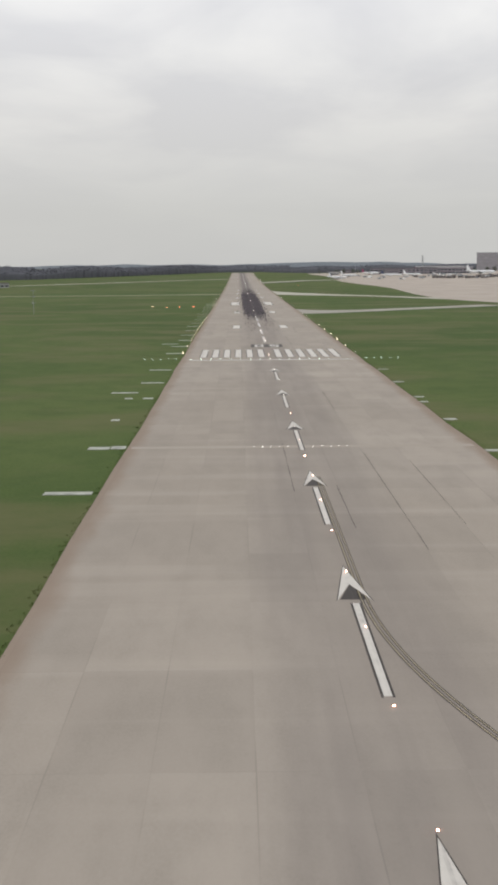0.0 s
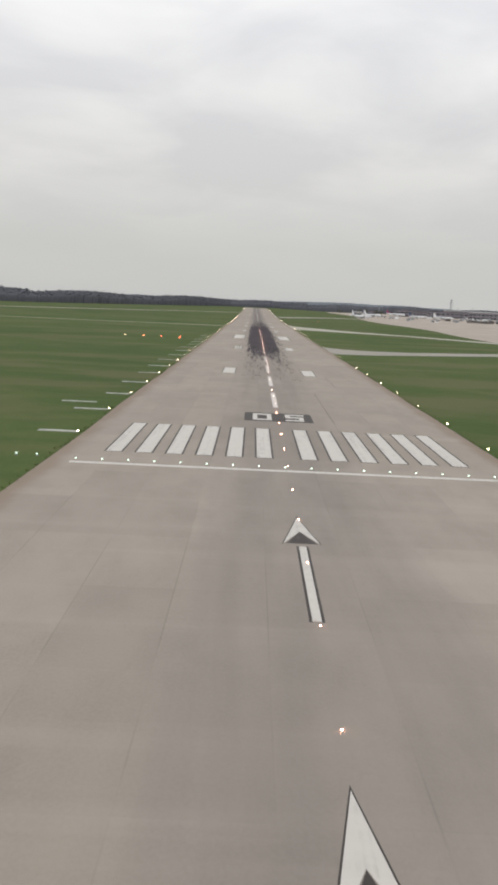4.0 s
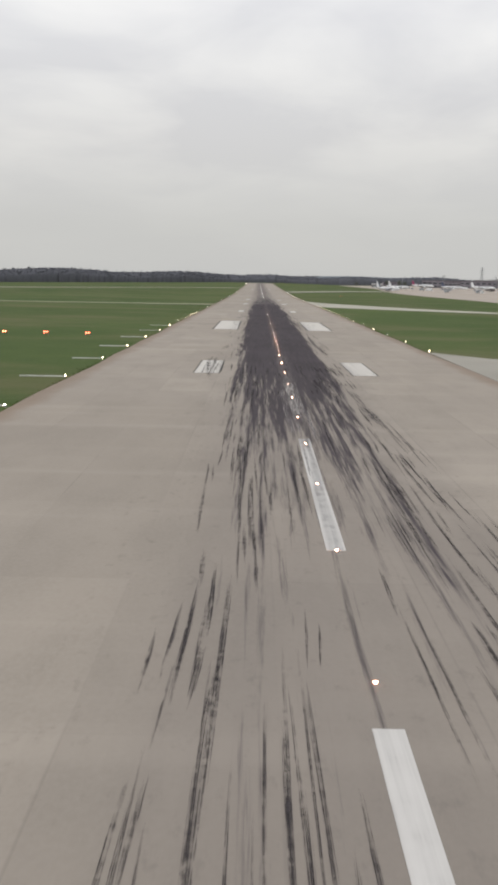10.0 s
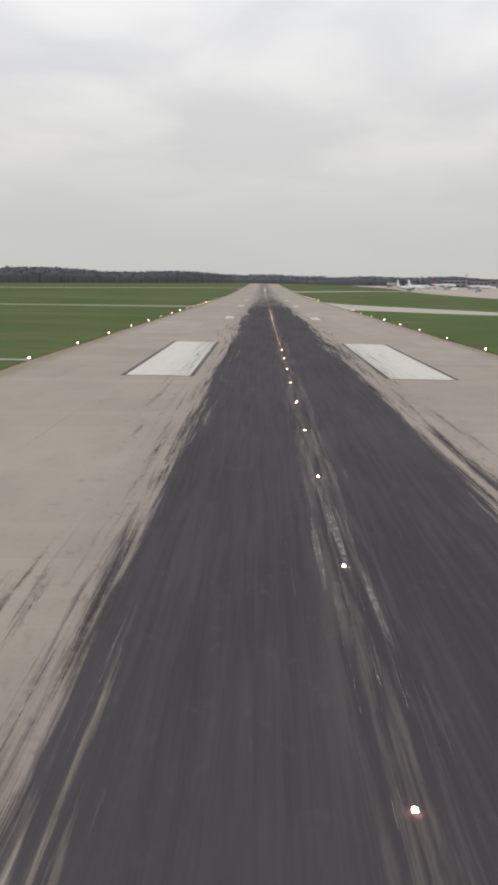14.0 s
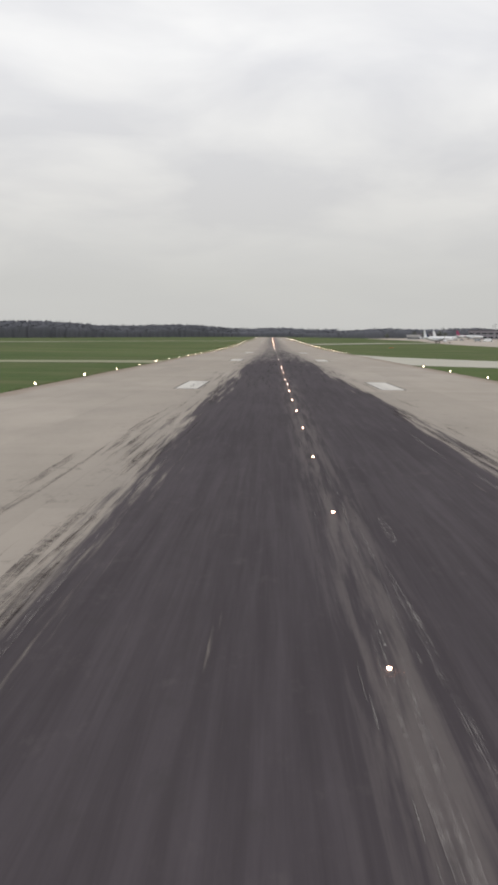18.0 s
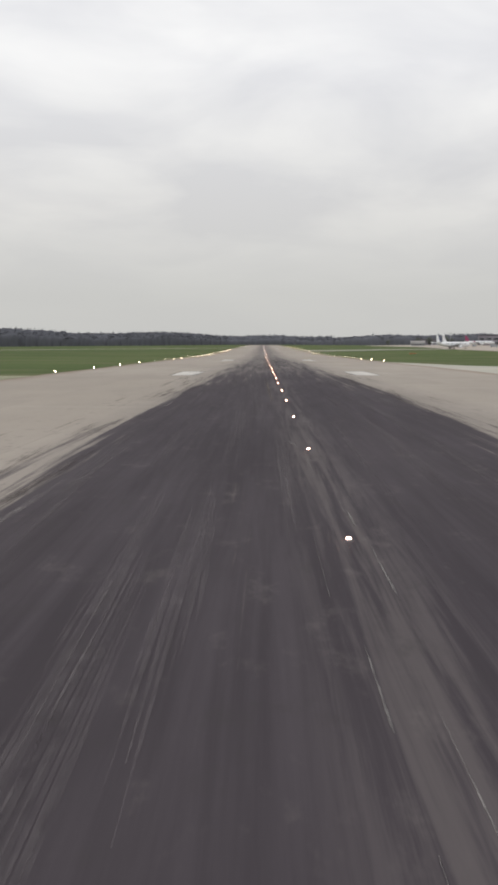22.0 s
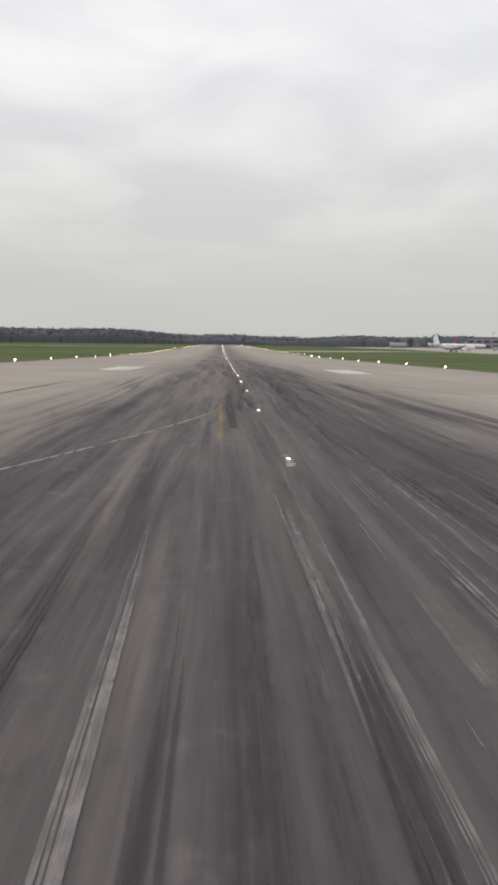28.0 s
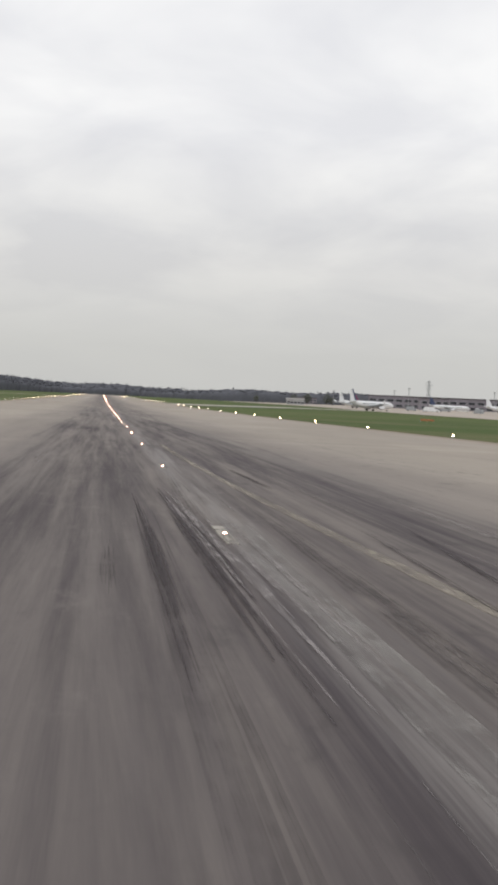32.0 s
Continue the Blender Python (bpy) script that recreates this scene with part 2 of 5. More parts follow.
    col = k.mix(k.math("MULTIPLY", clean, k.ramp(broken, 0.3, 0.7, 0.55, 0.25)), col, (0.172, 0.152, 0.142))
    # old paint ground into the concrete along the centreline
    lane = k.math("MULTIPLY", k.ramp(k.math("ABSOLUTE", k.math("SUBTRACT", x, 0.15)), 0.55, 0.2), k.ramp(y, 760.0, 930.0))
    col = k.mix(k.math("MULTIPLY", lane, k.ramp(streak2, 0.40, 0.62, 0.05, 0.55)), col, (0.25, 0.235, 0.225))
    k.put(k.b.inputs["Specular IOR Level"], k.math("SUBTRACT", 0.22, k.math("MULTIPLY", rub, 0.17)))
    rough = k.math("ADD", 0.85, k.math("MULTIPLY", rub, 0.08))
    return k.done(col, fine, 0.25, 0.01, rough)


def asphalt(name, a, b):
    k = Mat(name, 0.85, 0, 0.25)
    c = k.mix(k.ramp(k.noise(k.at(0.03, 0.03), 1.0, 5), 0.3, 0.7), a, b)
    f = k.noise(k.at(3, 3), 1.0, 5, 0.65)
    c = k.mix(k.ramp(f, 0.3, 0.75, 0.0, 0.35), c, tuple(v * 0.7 for v in a))
    return k.done(c, f, 0.2, 0.01)


def grass_field():
    k = Mat("short_grass", 0.95, 0, 0.1)
    big = k.noise(k.at(0.006, 0.004), 1.0, 5)
    rows = k.noise(k.at(0.02, 0.25), 1.0, 4)
    mid = k.noise(k.at(0.12, 0.12), 1.0, 6, 0.6)
    fine = k.noise(k.at(2.5, 2.5), 1.0, 6, 0.7)
    c = k.mix(k.ramp(big, 0.35, 0.65), (0.062, 0.096, 0.027), (0.104, 0.133, 0.044))
    c = k.mix(k.ramp(mid, 0.35, 0.75, 0.0, 0.6), c, (0.056, 0.088, 0.026))
    c = k.mix(k.ramp(rows, 0.45, 0.7, 0.0, 0.35), c, (0.098, 0.126, 0.040))
    c = k.mix(k.ramp(fine, 0.35, 0.7, 0.0, 0.5), c, (0.031, 0.062, 0.014))
    dry = k.noise(k.at(0.018, 0.03, 1, 13), 1.0, 6, 0.62)
    c = k.mix(k.ramp(dry, 0.44, 0.64, 0.0, 0.75), c, (0.122, 0.120, 0.056))
    return k.done(c, fine, 0.6, 0.05)


def foliage(name, a, b, deep):
    k = Mat(name, 0.9, 0, 0.15)
    c = k.mix(k.island, a, b)
    c = k.mix(k.ramp(k.noise(k.at(0.35, 0.35, 0.35), 1.0, 5, 0.65), 0.3, 0.7), c, deep)
    return k.done(c, k.noise(k.at(2, 2, 2), 1.0, 4), 0.15, 0.1)


def road_paint(name, colour, worn, wear=0.5, rubbed=1.0, spec=0.3):
    """Marking paint, cracked and scuffed by long tyre scrapes."""
    k = Mat(name, 0.6, 0, spec)
    x, y, _ = k.xyz()
    scrape = k.noise(k.at(2.2, 0.035, 1, 4), 1.0, 7, 0.66)
    chip = k.noise(k.at(1.2, 0.8, 1, 8), 1.0, 6, 0.6)
    dirt = k.ramp(k.math("ADD", k.math("MULTIPLY", scrape, 0.65), k.math("MULTIPLY", chip, 0.35)), 0.50, 0.72, 0.0, wear)
    # paint is rubbed thin inside the touchdown strip
    ax = k.math("ABSOLUTE", x)
    near = k.math("MULTIPLY", k.ramp(ax, 13.0, 2.5, 0.0, 1.0), k.math("MULTIPLY", k.ramp(y, 150.0, 330.0), k.ramp(y, 1000.0, 1400.0, 1.0, 0.4)))
    dirt = k.math("ADD", dirt, k.math("MULTIPLY", near, k.ramp(scrape, 0.36, 0.55, 0.0, rubbed)), True)
    c = k.mix(k.ramp(chip, 0.3, 0.7, 0, 0.25), colour, tuple(v * 0.82 for v in colour))
    return k.done(k.mix(dirt, c, worn))


def worn_film(name, colour, most, lo, hi):
    """A thin film of rubber or paint with long worn gaps that show the concrete."""
    k = Mat(name, 0.85, 0, 0.2)
    long = k.noise(k.at(9.0, 0.28, 1, 14), 1.0, 6, 0.65)
    spots = k.noise(k.at(3.5, 2.2, 1, 18), 1.0, 6, 0.68)
    n = k.math("ADD", k.math("MULTIPLY", long, 0.6), k.math("MULTIPLY", spots, 0.4))
    k.put(k.b.inputs["Alpha"], k.ramp(n, lo, hi, 0.0, most))
    return k.done(k.mix(k.ramp(spots, 0.3, 0.7), colour, tuple(v * 1.35 for v in colour)))


def siding(name, colour, pitch=1.2):
    k = Mat(name, 0.55, 0, 0.35)
    _, _, z = k.xyz()
    n = k.noise(k.at(0.08, 0.08, 0.3), 1.0, 5)
    f = k.math("ABSOLUTE", k.math("SUBTRACT", k.math("FRACT", k.math("MULTIPLY", z, 1 / pitch)), 0.5))
    c = k.mix(k.ramp(n, 0.3, 0.7), colour, tuple(v * 0.8 for v in colour))
    c = k.mix(k.ramp(f, 0.44, 0.5, 0, 0.4), c, tuple(v * 0.5 for v in colour))
    return k.done(c, f, 0.2, 0.03)


CONCRETE = concrete_runway()
TAXI = asphalt("taxiway_concrete", (0.30, 0.285, 0.245), (0.37, 0.345, 0.30))
PALE_TAXI = asphalt("pale_taxiway_concrete", (0.40, 0.385, 0.325), (0.46, 0.435, 0.37))
APRON = asphalt("apron_concrete", (0.37, 0.322, 0.275), (0.45, 0.39, 0.335))
LANE = asphalt("grassy_concrete", (0.215, 0.225, 0.135), (0.27, 0.265, 0.175))
GRASS = grass_field()
WHITE = road_paint("white_marking", (0.57, 0.54, 0.495), (0.17, 0.155, 0.145), 0.5)
DASH_WHITE = road_paint("centreline_white", (0.60, 0.58, 0.555), (0.105, 0.097, 0.094), 0.6)
PALE_YELLOW = road_paint("faded_yellow_marking", (0.34, 0.285, 0.19), (0.14, 0.13, 0.12), 0.8, 0.55)
BLACK = road_paint("black_marking", (0.058, 0.050, 0.046), (0.13, 0.12, 0.115), 0.6, spec=0.12)
RUBBER = worn_film("tyre_rubber", (0.042, 0.036, 0.038), 0.84, 0.38, 0.60)
SMEAR = worn_film("smeared_rubber", (0.062, 0.054, 0.055), 0.36, 0.38, 0.68)
BROAD = worn_film("broad_smeared_rubber", (0.052, 0.043, 0.045), 0.74, 0.30, 0.58)
GROUND_PALE = worn_film("ground_pale_concrete", (0.265, 0.240, 0.234), 0.62, 0.34, 0.62)
SCUFF = worn_film("scuffed_rubber", (0.150, 0.134, 0.136), 0.32, 0.36, 0.70)
OLD_RUBBER = worn_film("old_tyre_rubber", (0.072, 0.058, 0.054), 0.62, 0.40, 0.66)
SMEAR_BAND = worn_film("worn_bitumen", (0.060, 0.054, 0.054), 0.7, 0.34, 0.6)
SCRAPED = worn_film("scraped_concrete", (0.25, 0.228, 0.218), 0.52, 0.40, 0.68)
PALE_BAND = asphalt("pale_joint_concrete", (0.345, 0.302, 0.255), (0.385, 0.34, 0.29))
SEALANT = worn_film("joint_bitumen", (0.095, 0.083, 0.075), 0.6, 0.36, 0.60)
SEALED = painted("fresh_sealed_asphalt", (0.064, 0.050, 0.054), 0.95, spread=0.5, scale=3.0)
FLAKE = worn_film("scraped_paint", (0.28, 0.265, 0.25), 0.55, 0.42, 0.66)
WORN_DASH = worn_film("worn_centreline_white", (0.42, 0.40, 0.38), 0.75, 0.40, 0.60)
WORN_YELLOW = worn_film("worn_yellow_marking", (0.30, 0.225, 0.10), 0.6, 0.36, 0.62)
FAINT_YELLOW = worn_film("faint_yellow_marking", (0.235, 0.185, 0.105), 0.55, 0.34, 0.62)
WORN_PALE = worn_film("worn_pale_marking", (0.31, 0.278, 0.245), 0.66, 0.28, 0.54)
BEIGE = worn_film("faded_beige_marking", (0.32, 0.285, 0.235), 0.55, 0.32, 0.62)
LAMP_PLATE = worn_film("scratched_pale_plate", (0.35, 0.325, 0.285), 0.75, 0.36, 0.58)
PALE_SLAB = painted("pale_concrete", (0.42, 0.43, 0.38), 0.85, spread=0.45, scale=0.5)
STEEL = painted("galvanised_steel", (0.32, 0.33, 0.34), 0.45, 0.7)
BLACK_METAL = painted("black_metal", (0.03, 0.03, 0.032), 0.5, 0.3)
ORANGE = painted("orange_paint", (0.42, 0.17, 0.07), 0.6)
WARM_LAMP = glowing("warm_white_lamp", (1.0, 0.70, 0.42), 22.0)
CENTRE_LAMP = glowing("centreline_lamp", (1.0, 0.45, 0.29), 55.0)
GREEN_LAMP = glowing("pale_green_lamp", (0.80, 1.0, 0.84), 2.0)
RED_LAMP = glowing("red_lamp", (1.0, 0.16, 0.08), 11.0)
ORANGE_LAMP = glowing("orange_lamp", (1.0, 0.32, 0.14), 9.0)
PALE_LAMP = glowing("warm_pale_lamp", (1.0, 0.72, 0.45), 6.0)
WHITE_LAMP = glowing("white_lamp", (1.0, 0.97, 0.9), 2.2)
# distance haze over the woods is mixed into this blue-grey base colour
FOREST = foliage("hazed_woodland_leaves", (0.108, 0.110, 0.126), (0.116, 0.119, 0.134), (0.100, 0.103, 0.119))
# leaves lightened and greyed in the colour itself to stand for haze
LEAVES = foliage("hazed_spring_leaves", (0.125, 0.135, 0.118), (0.145, 0.155, 0.135), (0.110, 0.118, 0.106))
BARK = painted("bark", (0.10, 0.085, 0.07), 0.9)
# pale blue-grey carries the far haze as base colour; no air is modelled
HILL = foliage("hazed_distant_hills", (0.150, 0.172, 0.190), (0.165, 0.187, 0.205), (0.132, 0.152, 0.172))
AIR_WHITE = painted("aircraft_white", (0.78, 0.79, 0.80), 0.3, spread=0.06, scale=0.3, spec=0.5)
AIR_NAVY = painted("aircraft_navy", (0.05, 0.07, 0.14), 0.3, spread=0.05)
AIR_MAGENTA = painted("aircraft_magenta", (0.30, 0.06, 0.13), 0.3, spread=0.05)
AIR_GREY = painted("aircraft_grey", (0.36, 0.38, 0.40), 0.35, 0.3)
AIR_DARK = painted("dark_vehicle_paint", (0.13, 0.115, 0.11), 0.5, spread=0.3)
TYRE = painted("black_tyre", (0.025, 0.025, 0.025), 0.85)
GLASS_DARK = painted("dark_window_glass", (0.03, 0.035, 0.04), 0.12, spread=0.05, spec=0.7)
WALL_GREY = siding("grey_cladding", (0.30, 0.29, 0.31))
WALL_PALE = siding("pale_cladding", (0.42, 0.42, 0.42))
WALL_MAUVE = siding("mauve_grey_cladding", (0.24, 0.22, 0.25))
ROOF_WHITE = painted("white_roofing", (0.62, 0.62, 0.62), 0.6)
ROOF_DARK = painted("dark_roofing", (0.09, 0.085, 0.09), 0.7)


# ---- building helpers ----
def terr(x, y):
    """Height of the airfield: level, then a gentle rise to the far end and towards the terminal."""
    z = 0.0
    if y > 1300:
        z = 0.0069 * (y - 1150)
    elif y > 1000:
        z = 0.0069 * (y - 1000) ** 2 / 600
    if x > 160 and y > 1000:
        z += 0.012 * (min(x, 700) - 160) * min(1.0, (y - 1000) / 500)
    if x < -400:
        z += 0.015 * (-400 - max(x, -1400)) * min(1.0, max(0.0, (y - 600) / 700))
    return z


def mesh(name, verts, faces, mat, parent=None, smooth=False, label="", loc=(0, 0, 0)):
    me = bpy.data.meshes.new(name)
    me.from_pydata([(v[0] * S, v[1] * S, v[2] * S) for v in verts], [], faces)
    for m in (mat if isinstance(mat, (list, tuple)) else [mat]):
        me.materials.append(m)
    if smooth:
        me.shade_smooth()
    me.update()
    ob = new(name, me)
    ob.location = Vector(loc) * S
    if parent is not None:
        ob.parent = parent
    if label:
        ob["label"] = label
    return ob


def holder(name, x=0.0, y=0.0, z=0.0, turn=0.0):
    ob = new(name)
    ob.empty_display_size = 0.2
    ob.matrix_basis = pose(x * S, y * S, z * S, 0, 0, turn)
    return ob


def slab(x0, x1, y0, y1, z0, z1):
    v = [(x, y, z) for z in (z0, z1) for y in (y0, y1) for x in (x0, x1)]
    f = [(0, 2, 3, 1), (4, 5, 7, 6), (0, 1, 5, 4), (2, 6, 7, 3), (0, 4, 6, 2), (1, 3, 7, 5)]
    return v, f


def merge(*pieces):
    vs, fs = [], []
    for v, f in pieces:
        o = len(vs)
        vs += v
        fs += [tuple(i + o for i in q) for q in f]
    return vs, fs


def bevelled(x0, x1, y0, y1, z0, z1, b):
    """A box with its upright and upper edges chamfered."""
    v = []
    for z, i in ((z0, 0.0), (z1 - b, 0.0), (z1, b)):
        for x, y in ((x0 + b, y0), (x1 - b, y0), (x1, y0 + b), (x1, y1 - b), (x1 - b, y1), (x0 + b, y1), (x0, y1 - b), (x0, y0 + b)):
            cx, cy = (x0 + x1) / 2, (y0 + y1) / 2
            v.append((x + (i if x < cx else -i), y + (i if y < cy else -i), z))
    f = [tuple(range(7, -1, -1)), tuple(range(16, 24))]
    for r in (0, 8):
        f += [(r + i, r + (i + 1) % 8, r + 8 + (i + 1) % 8, r + 8 + i) for i in range(8)]
    return v, f


def tube(rings, n=12, cap=True):
    """Rings of (x, y, z, rx, rz) along y, or, for upright tubes, see lathe()."""
    v, f = [], []
    for x, y, z, rx, rz in rings:
        for i in range(n):
            a = 2 * math.pi * i / n
            v.append((x + rx * math.cos(a), y, z + rz * math.sin(a)))
    for r in range(len(rings) - 1):
        for i in range(n):
            j = (i + 1) % n
            f.append((r * n + i, r * n + j, (r + 1) * n + j, (r + 1) * n + i))
    if cap:
        f += [tuple(range(n)), tuple(range(len(v) - 1, len(v) - n - 1, -1))]
    return v, f


def lathe(rings, n=12, cx=0.0, cy=0.0):
    v, f = [], []
    for r, z in rings:
        for i in range(n):
            a = 2 * math.pi * i / n
            v.append((cx + r * math.cos(a), cy + r * math.sin(a), z))
    for k in range(len(rings) - 1):
        for i in range(n):
            j = (i + 1) % n
            f.append((k * n + i, k * n + j, (k + 1) * n + j, (k + 1) * n + i))
    f += [tuple(range(n - 1, -1, -1)), tuple(range(len(v) - n, len(v)))]
    return v, f


def rod(a, b, r, n=5):
    a, b = Vector(a), Vector(b)
    d = (b - a).normalized()
    u = d.orthogonal().normalized()
    w = d.cross(u)
    v = [tuple(p + (u * math.cos(t) + w * math.sin(t)) * r) for p in (a, b) for t in [2 * math.pi * i / n for i in range(n)]]
    f = [(i, (i + 1) % n, n + (i + 1) % n, n + i) for i in range(n)] + [tuple(range(n - 1, -1, -1)), tuple(range(n, 2 * n))]
    return v, f


def ribbon(pts_left, pts_right, lift):
    """A thin sheet of paint or paving between two lines on the ground, with its edges turned down."""
    v, f = [], []
    n = len(pts_left)
    for a, b in zip(pts_left, pts_right):
        za, zb = terr(*a), terr(*b)
        v += [(*a, za - 0.05), (*a, za + lift), (*b, zb + lift), (*b, zb - 0.05)]
    for i in range(n - 1):
        o = 4 * i
        f += [(o + 1, o + 2, o + 6, o + 5), (o, o + 1, o + 5, o + 4), (o + 2, o + 3, o + 7, o + 6)]
    f += [(0, 3, 2, 1), (4 * n - 4, 4 * n - 3, 4 * n - 2, 4 * n - 1)]
    return v, f


def strip(x0, x1, y0, y1, lift, step=15.0):
    n = max(1, math.ceil((y1 - y0) / step)) if y1 > 990 else 1
    ys = [y0 + (y1 - y0) * i / n for i in range(n + 1)]
    return ribbon([(x0, y) for y in ys], [(x1, y) for y in ys], lift)


# ---- ground, runway and taxiways ----
def axis(values):
    out = []
    for a, b, step in values:
        n = max(1, round((b - a) / step))
        out += [a + (b - a) * i / n for i in range(n)]
    return out + [values[-1][1]]


def build_ground():
    xs = axis([(-6000, -1400, 920), (-1400, -300, 100), (-300, 160, 46), (160, 700, 60), (700, 6000, 1060)])
    ys = axis([(-3000, -600, 400), (-600, 1000, 40), (1000, 2800, 30), (2800, 6200, 200)])
    v, f = [], []
    rnd = random.Random(4)
    for y in ys:
        for x in xs:
            z = terr(x, min(y, 2900)) - 0.10
            if abs(x) > 60:
                z += rnd.uniform(-0.08, 0.05)
            v.append((x, y, z))
    n = len(xs)
    for j in range(len(ys) - 1):
        for i in range(n - 1):
            f.append((j * n + i, j * n + i + 1, (j + 1) * n + i + 1, (j + 1) * n + i))
    ob = mesh("ground", v, f, GRASS, smooth=True)
    return tagged(ob, "wide level airfield of short mown green grass", "grass", kind="structure")


ground = build_ground()

RUNWAY_END = 2500.0
ry = axis([(-520, 1000, 20), (1000, RUNWAY_END + 40, 20)])
rnd = random.Random(9)
edge_l = [(-27.0 + rnd.uniform(-0.25, 0.25), y) for y in ry]
edge_r = [(27.0 + rnd.uniform(-0.25, 0.25), y) for y in ry]
v, f = ribbon(edge_l, edge_r, 0.0)
runway = tagged(mesh("runway", v, f, CONCRETE), "long tan concrete runway with white markings and black tyre rubber", "runway", kind="structure")


def paving(name, left, right, mat, label, cat, lift=-0.015):
    v, f = ribbon(left, right, lift)
    return tagged(mesh(name, v, f, mat), label, cat, kind="structure")


paving("taxiway_1", [(27.2, 296), (34, 296.5), (42, 299), (60, 312), (110, 350), (168, 392)], [(27.2, 362), (36, 347), (46, 341), (66, 345), (105, 372), (160, 416)], TAXI,
       "pale concrete taxiway branching off the runway between grass", "taxiway")
paving("taxiway_2", [(27.2, 716), (32, 710), (38, 703), (52, 686), (70, 671), (103, 645), (168, 512)], [(27.2, 868), (35, 822), (46, 790), (62, 752), (78, 712), (108, 668), (176, 545)], PALE_TAXI,
       "pale concrete taxiway widening into the runway", "taxiway")
paving("taxiway_3", [(-520, 700), (-300, 708), (-120, 716), (-27.2, 722)], [(-520, 715), (-300, 723), (-120, 732), (-27.2, 748)], LANE,
       "narrow pale concrete taxiway crossing the grass", "taxiway")
paving("taxiway_4", [(-560, 1180), (-330, 1270), (-215, 1420), (-90, 1600), (-27.2, 1660)], [(-560, 1200), (-345, 1292), (-230, 1440), (-100, 1618), (-27.2, 1690)], TAXI,
       "distant curving concrete taxiway beyond the grass", "taxiway")
paving("taxiway_5", [(27.2, 1330), (70, 1400), (110, 1480), (165, 1520)], [(27.2, 1400), (60, 1450), (100, 1520), (165, 1560)], TAXI,
       "pale concrete taxiway leading from the runway to the apron", "taxiway")
ay = axis([(430, 2300, 55)])
edge = random.Random(12)
rows = [[(165 + 9 * math.sin(y / 130.0) + max(0, 520 - y) * 0.25, y) for y in ay]] + [[(x, y) for y in ay] for x in (260, 400, 550, 700, 1100)]
v, f = merge(*[ribbon(rows[i], rows[i + 1], 0.02) for i in range(5)])
tagged(mesh("apron", v, f, APRON), "broad tan concrete apron in front of the terminal", "apron", kind="structure")


# ---- runway markings ----
def marked(name, x0, x1, y0, y1, mat, border=0.0, label="", lift=0.010):
    ob = mesh(name, *strip(x0, x1, y0, y1, lift), mat, runway, label=label)
    if border:
        b = border
        v, f = merge(strip(x0 - b, x0, y0 - b, y1 + b, lift - 0.003), strip(x1, x1 + b, y0 - b, y1 + b, lift - 0.003),
                     strip(x0, x1, y0 - b, y0, lift - 0.003), strip(x0, x1, y1, y1 + b, lift - 0.003))
        mesh("border", v, f, BLACK, ob, label="black painted border")
    return ob


for i in range(12):
    c = (i - 5.5) * 3.6 + (0.9 if i > 5 else -0.9)
    marked("threshold_stripe", c - 0.9, c + 0.9, 0, 30, WHITE, 0.22, "broad white threshold stripe with black border")
marked("threshold_line", -24.3, 24.3, -10.2, -8.9, WHITE, 0.0, "white line across the displaced threshold")

# number: a black panel with two square white digits
panel = mesh("number_panel", *strip(-5.5, 5.5, 40.4, 53.2, 0.007), BLACK, runway, label="black painted panel with white 05")
zero = merge(strip(-4.15, -3.4, 42.0, 51.7, 0.012), strip(-1.85, -1.1, 42.0, 51.7, 0.012), strip(-3.4, -1.85, 42.0, 43.8, 0.012), strip(-3.4, -1.85, 49.8, 51.7, 0.012))
mesh("digit_0", *zero, WHITE, panel, label="white painted digit 0")
five = merge(strip(1.15, 4.25, 49.9, 51.8, 0.012), strip(1.15, 1.9, 46.2, 49.9, 0.012), strip(1.9, 4.1, 46.2, 48.1, 0.012), strip(3.35, 4.1, 43.8, 46.2, 0.012), strip(1.15, 4.1, 42.0, 43.8, 0.012))
mesh("digit_5", *five, WHITE, panel, label="white painted digit 5")

# centreline dashes
y = 63.5
while y < RUNWAY_END - 60:
    if not 290 < y < 1010:
        marked("centreline_dash", -0.55, 0.35, y, y + (35 if 200 < y < 240 else 31), WORN_DASH if 250 < y < 290 else DASH_WHITE, 0.0, lift=0.010)
    y += 50.6

# touchdown bars and aiming blocks
for y0, ln, a, b in ((153.5, 22.3, 9.15, 12.3), (308.9, 22.9, 9.0, 12.2), (603.4, 19.5, 9.6, 11.9), (749.0, 19.5, 9.2, 11.9), (897.6, 18.0, 9.0, 11.9)):
    for s in (-1, 1):
        marked("touchdown_bar", min(s * a, s * b), max(s * a, s * b), y0, y0 + ln, WHITE, 0.2, "white touchdown zone bar with black border")
for s in (-1, 1):
    marked("aiming_block", min(s * 9.2, s * 15.05), max(s * 9.2, s * 15.05), 440.4, 497.9, WHITE, 0.42, "large white aiming point block, rubber streaked")
for y0 in (1520, 1870):
    for s in (-1, 1):
        marked("touchdown_bar", min(s * 9.1, s * 12), max(s * 9.1, s * 12), y0, y0 + 22, WHITE, 0.25)


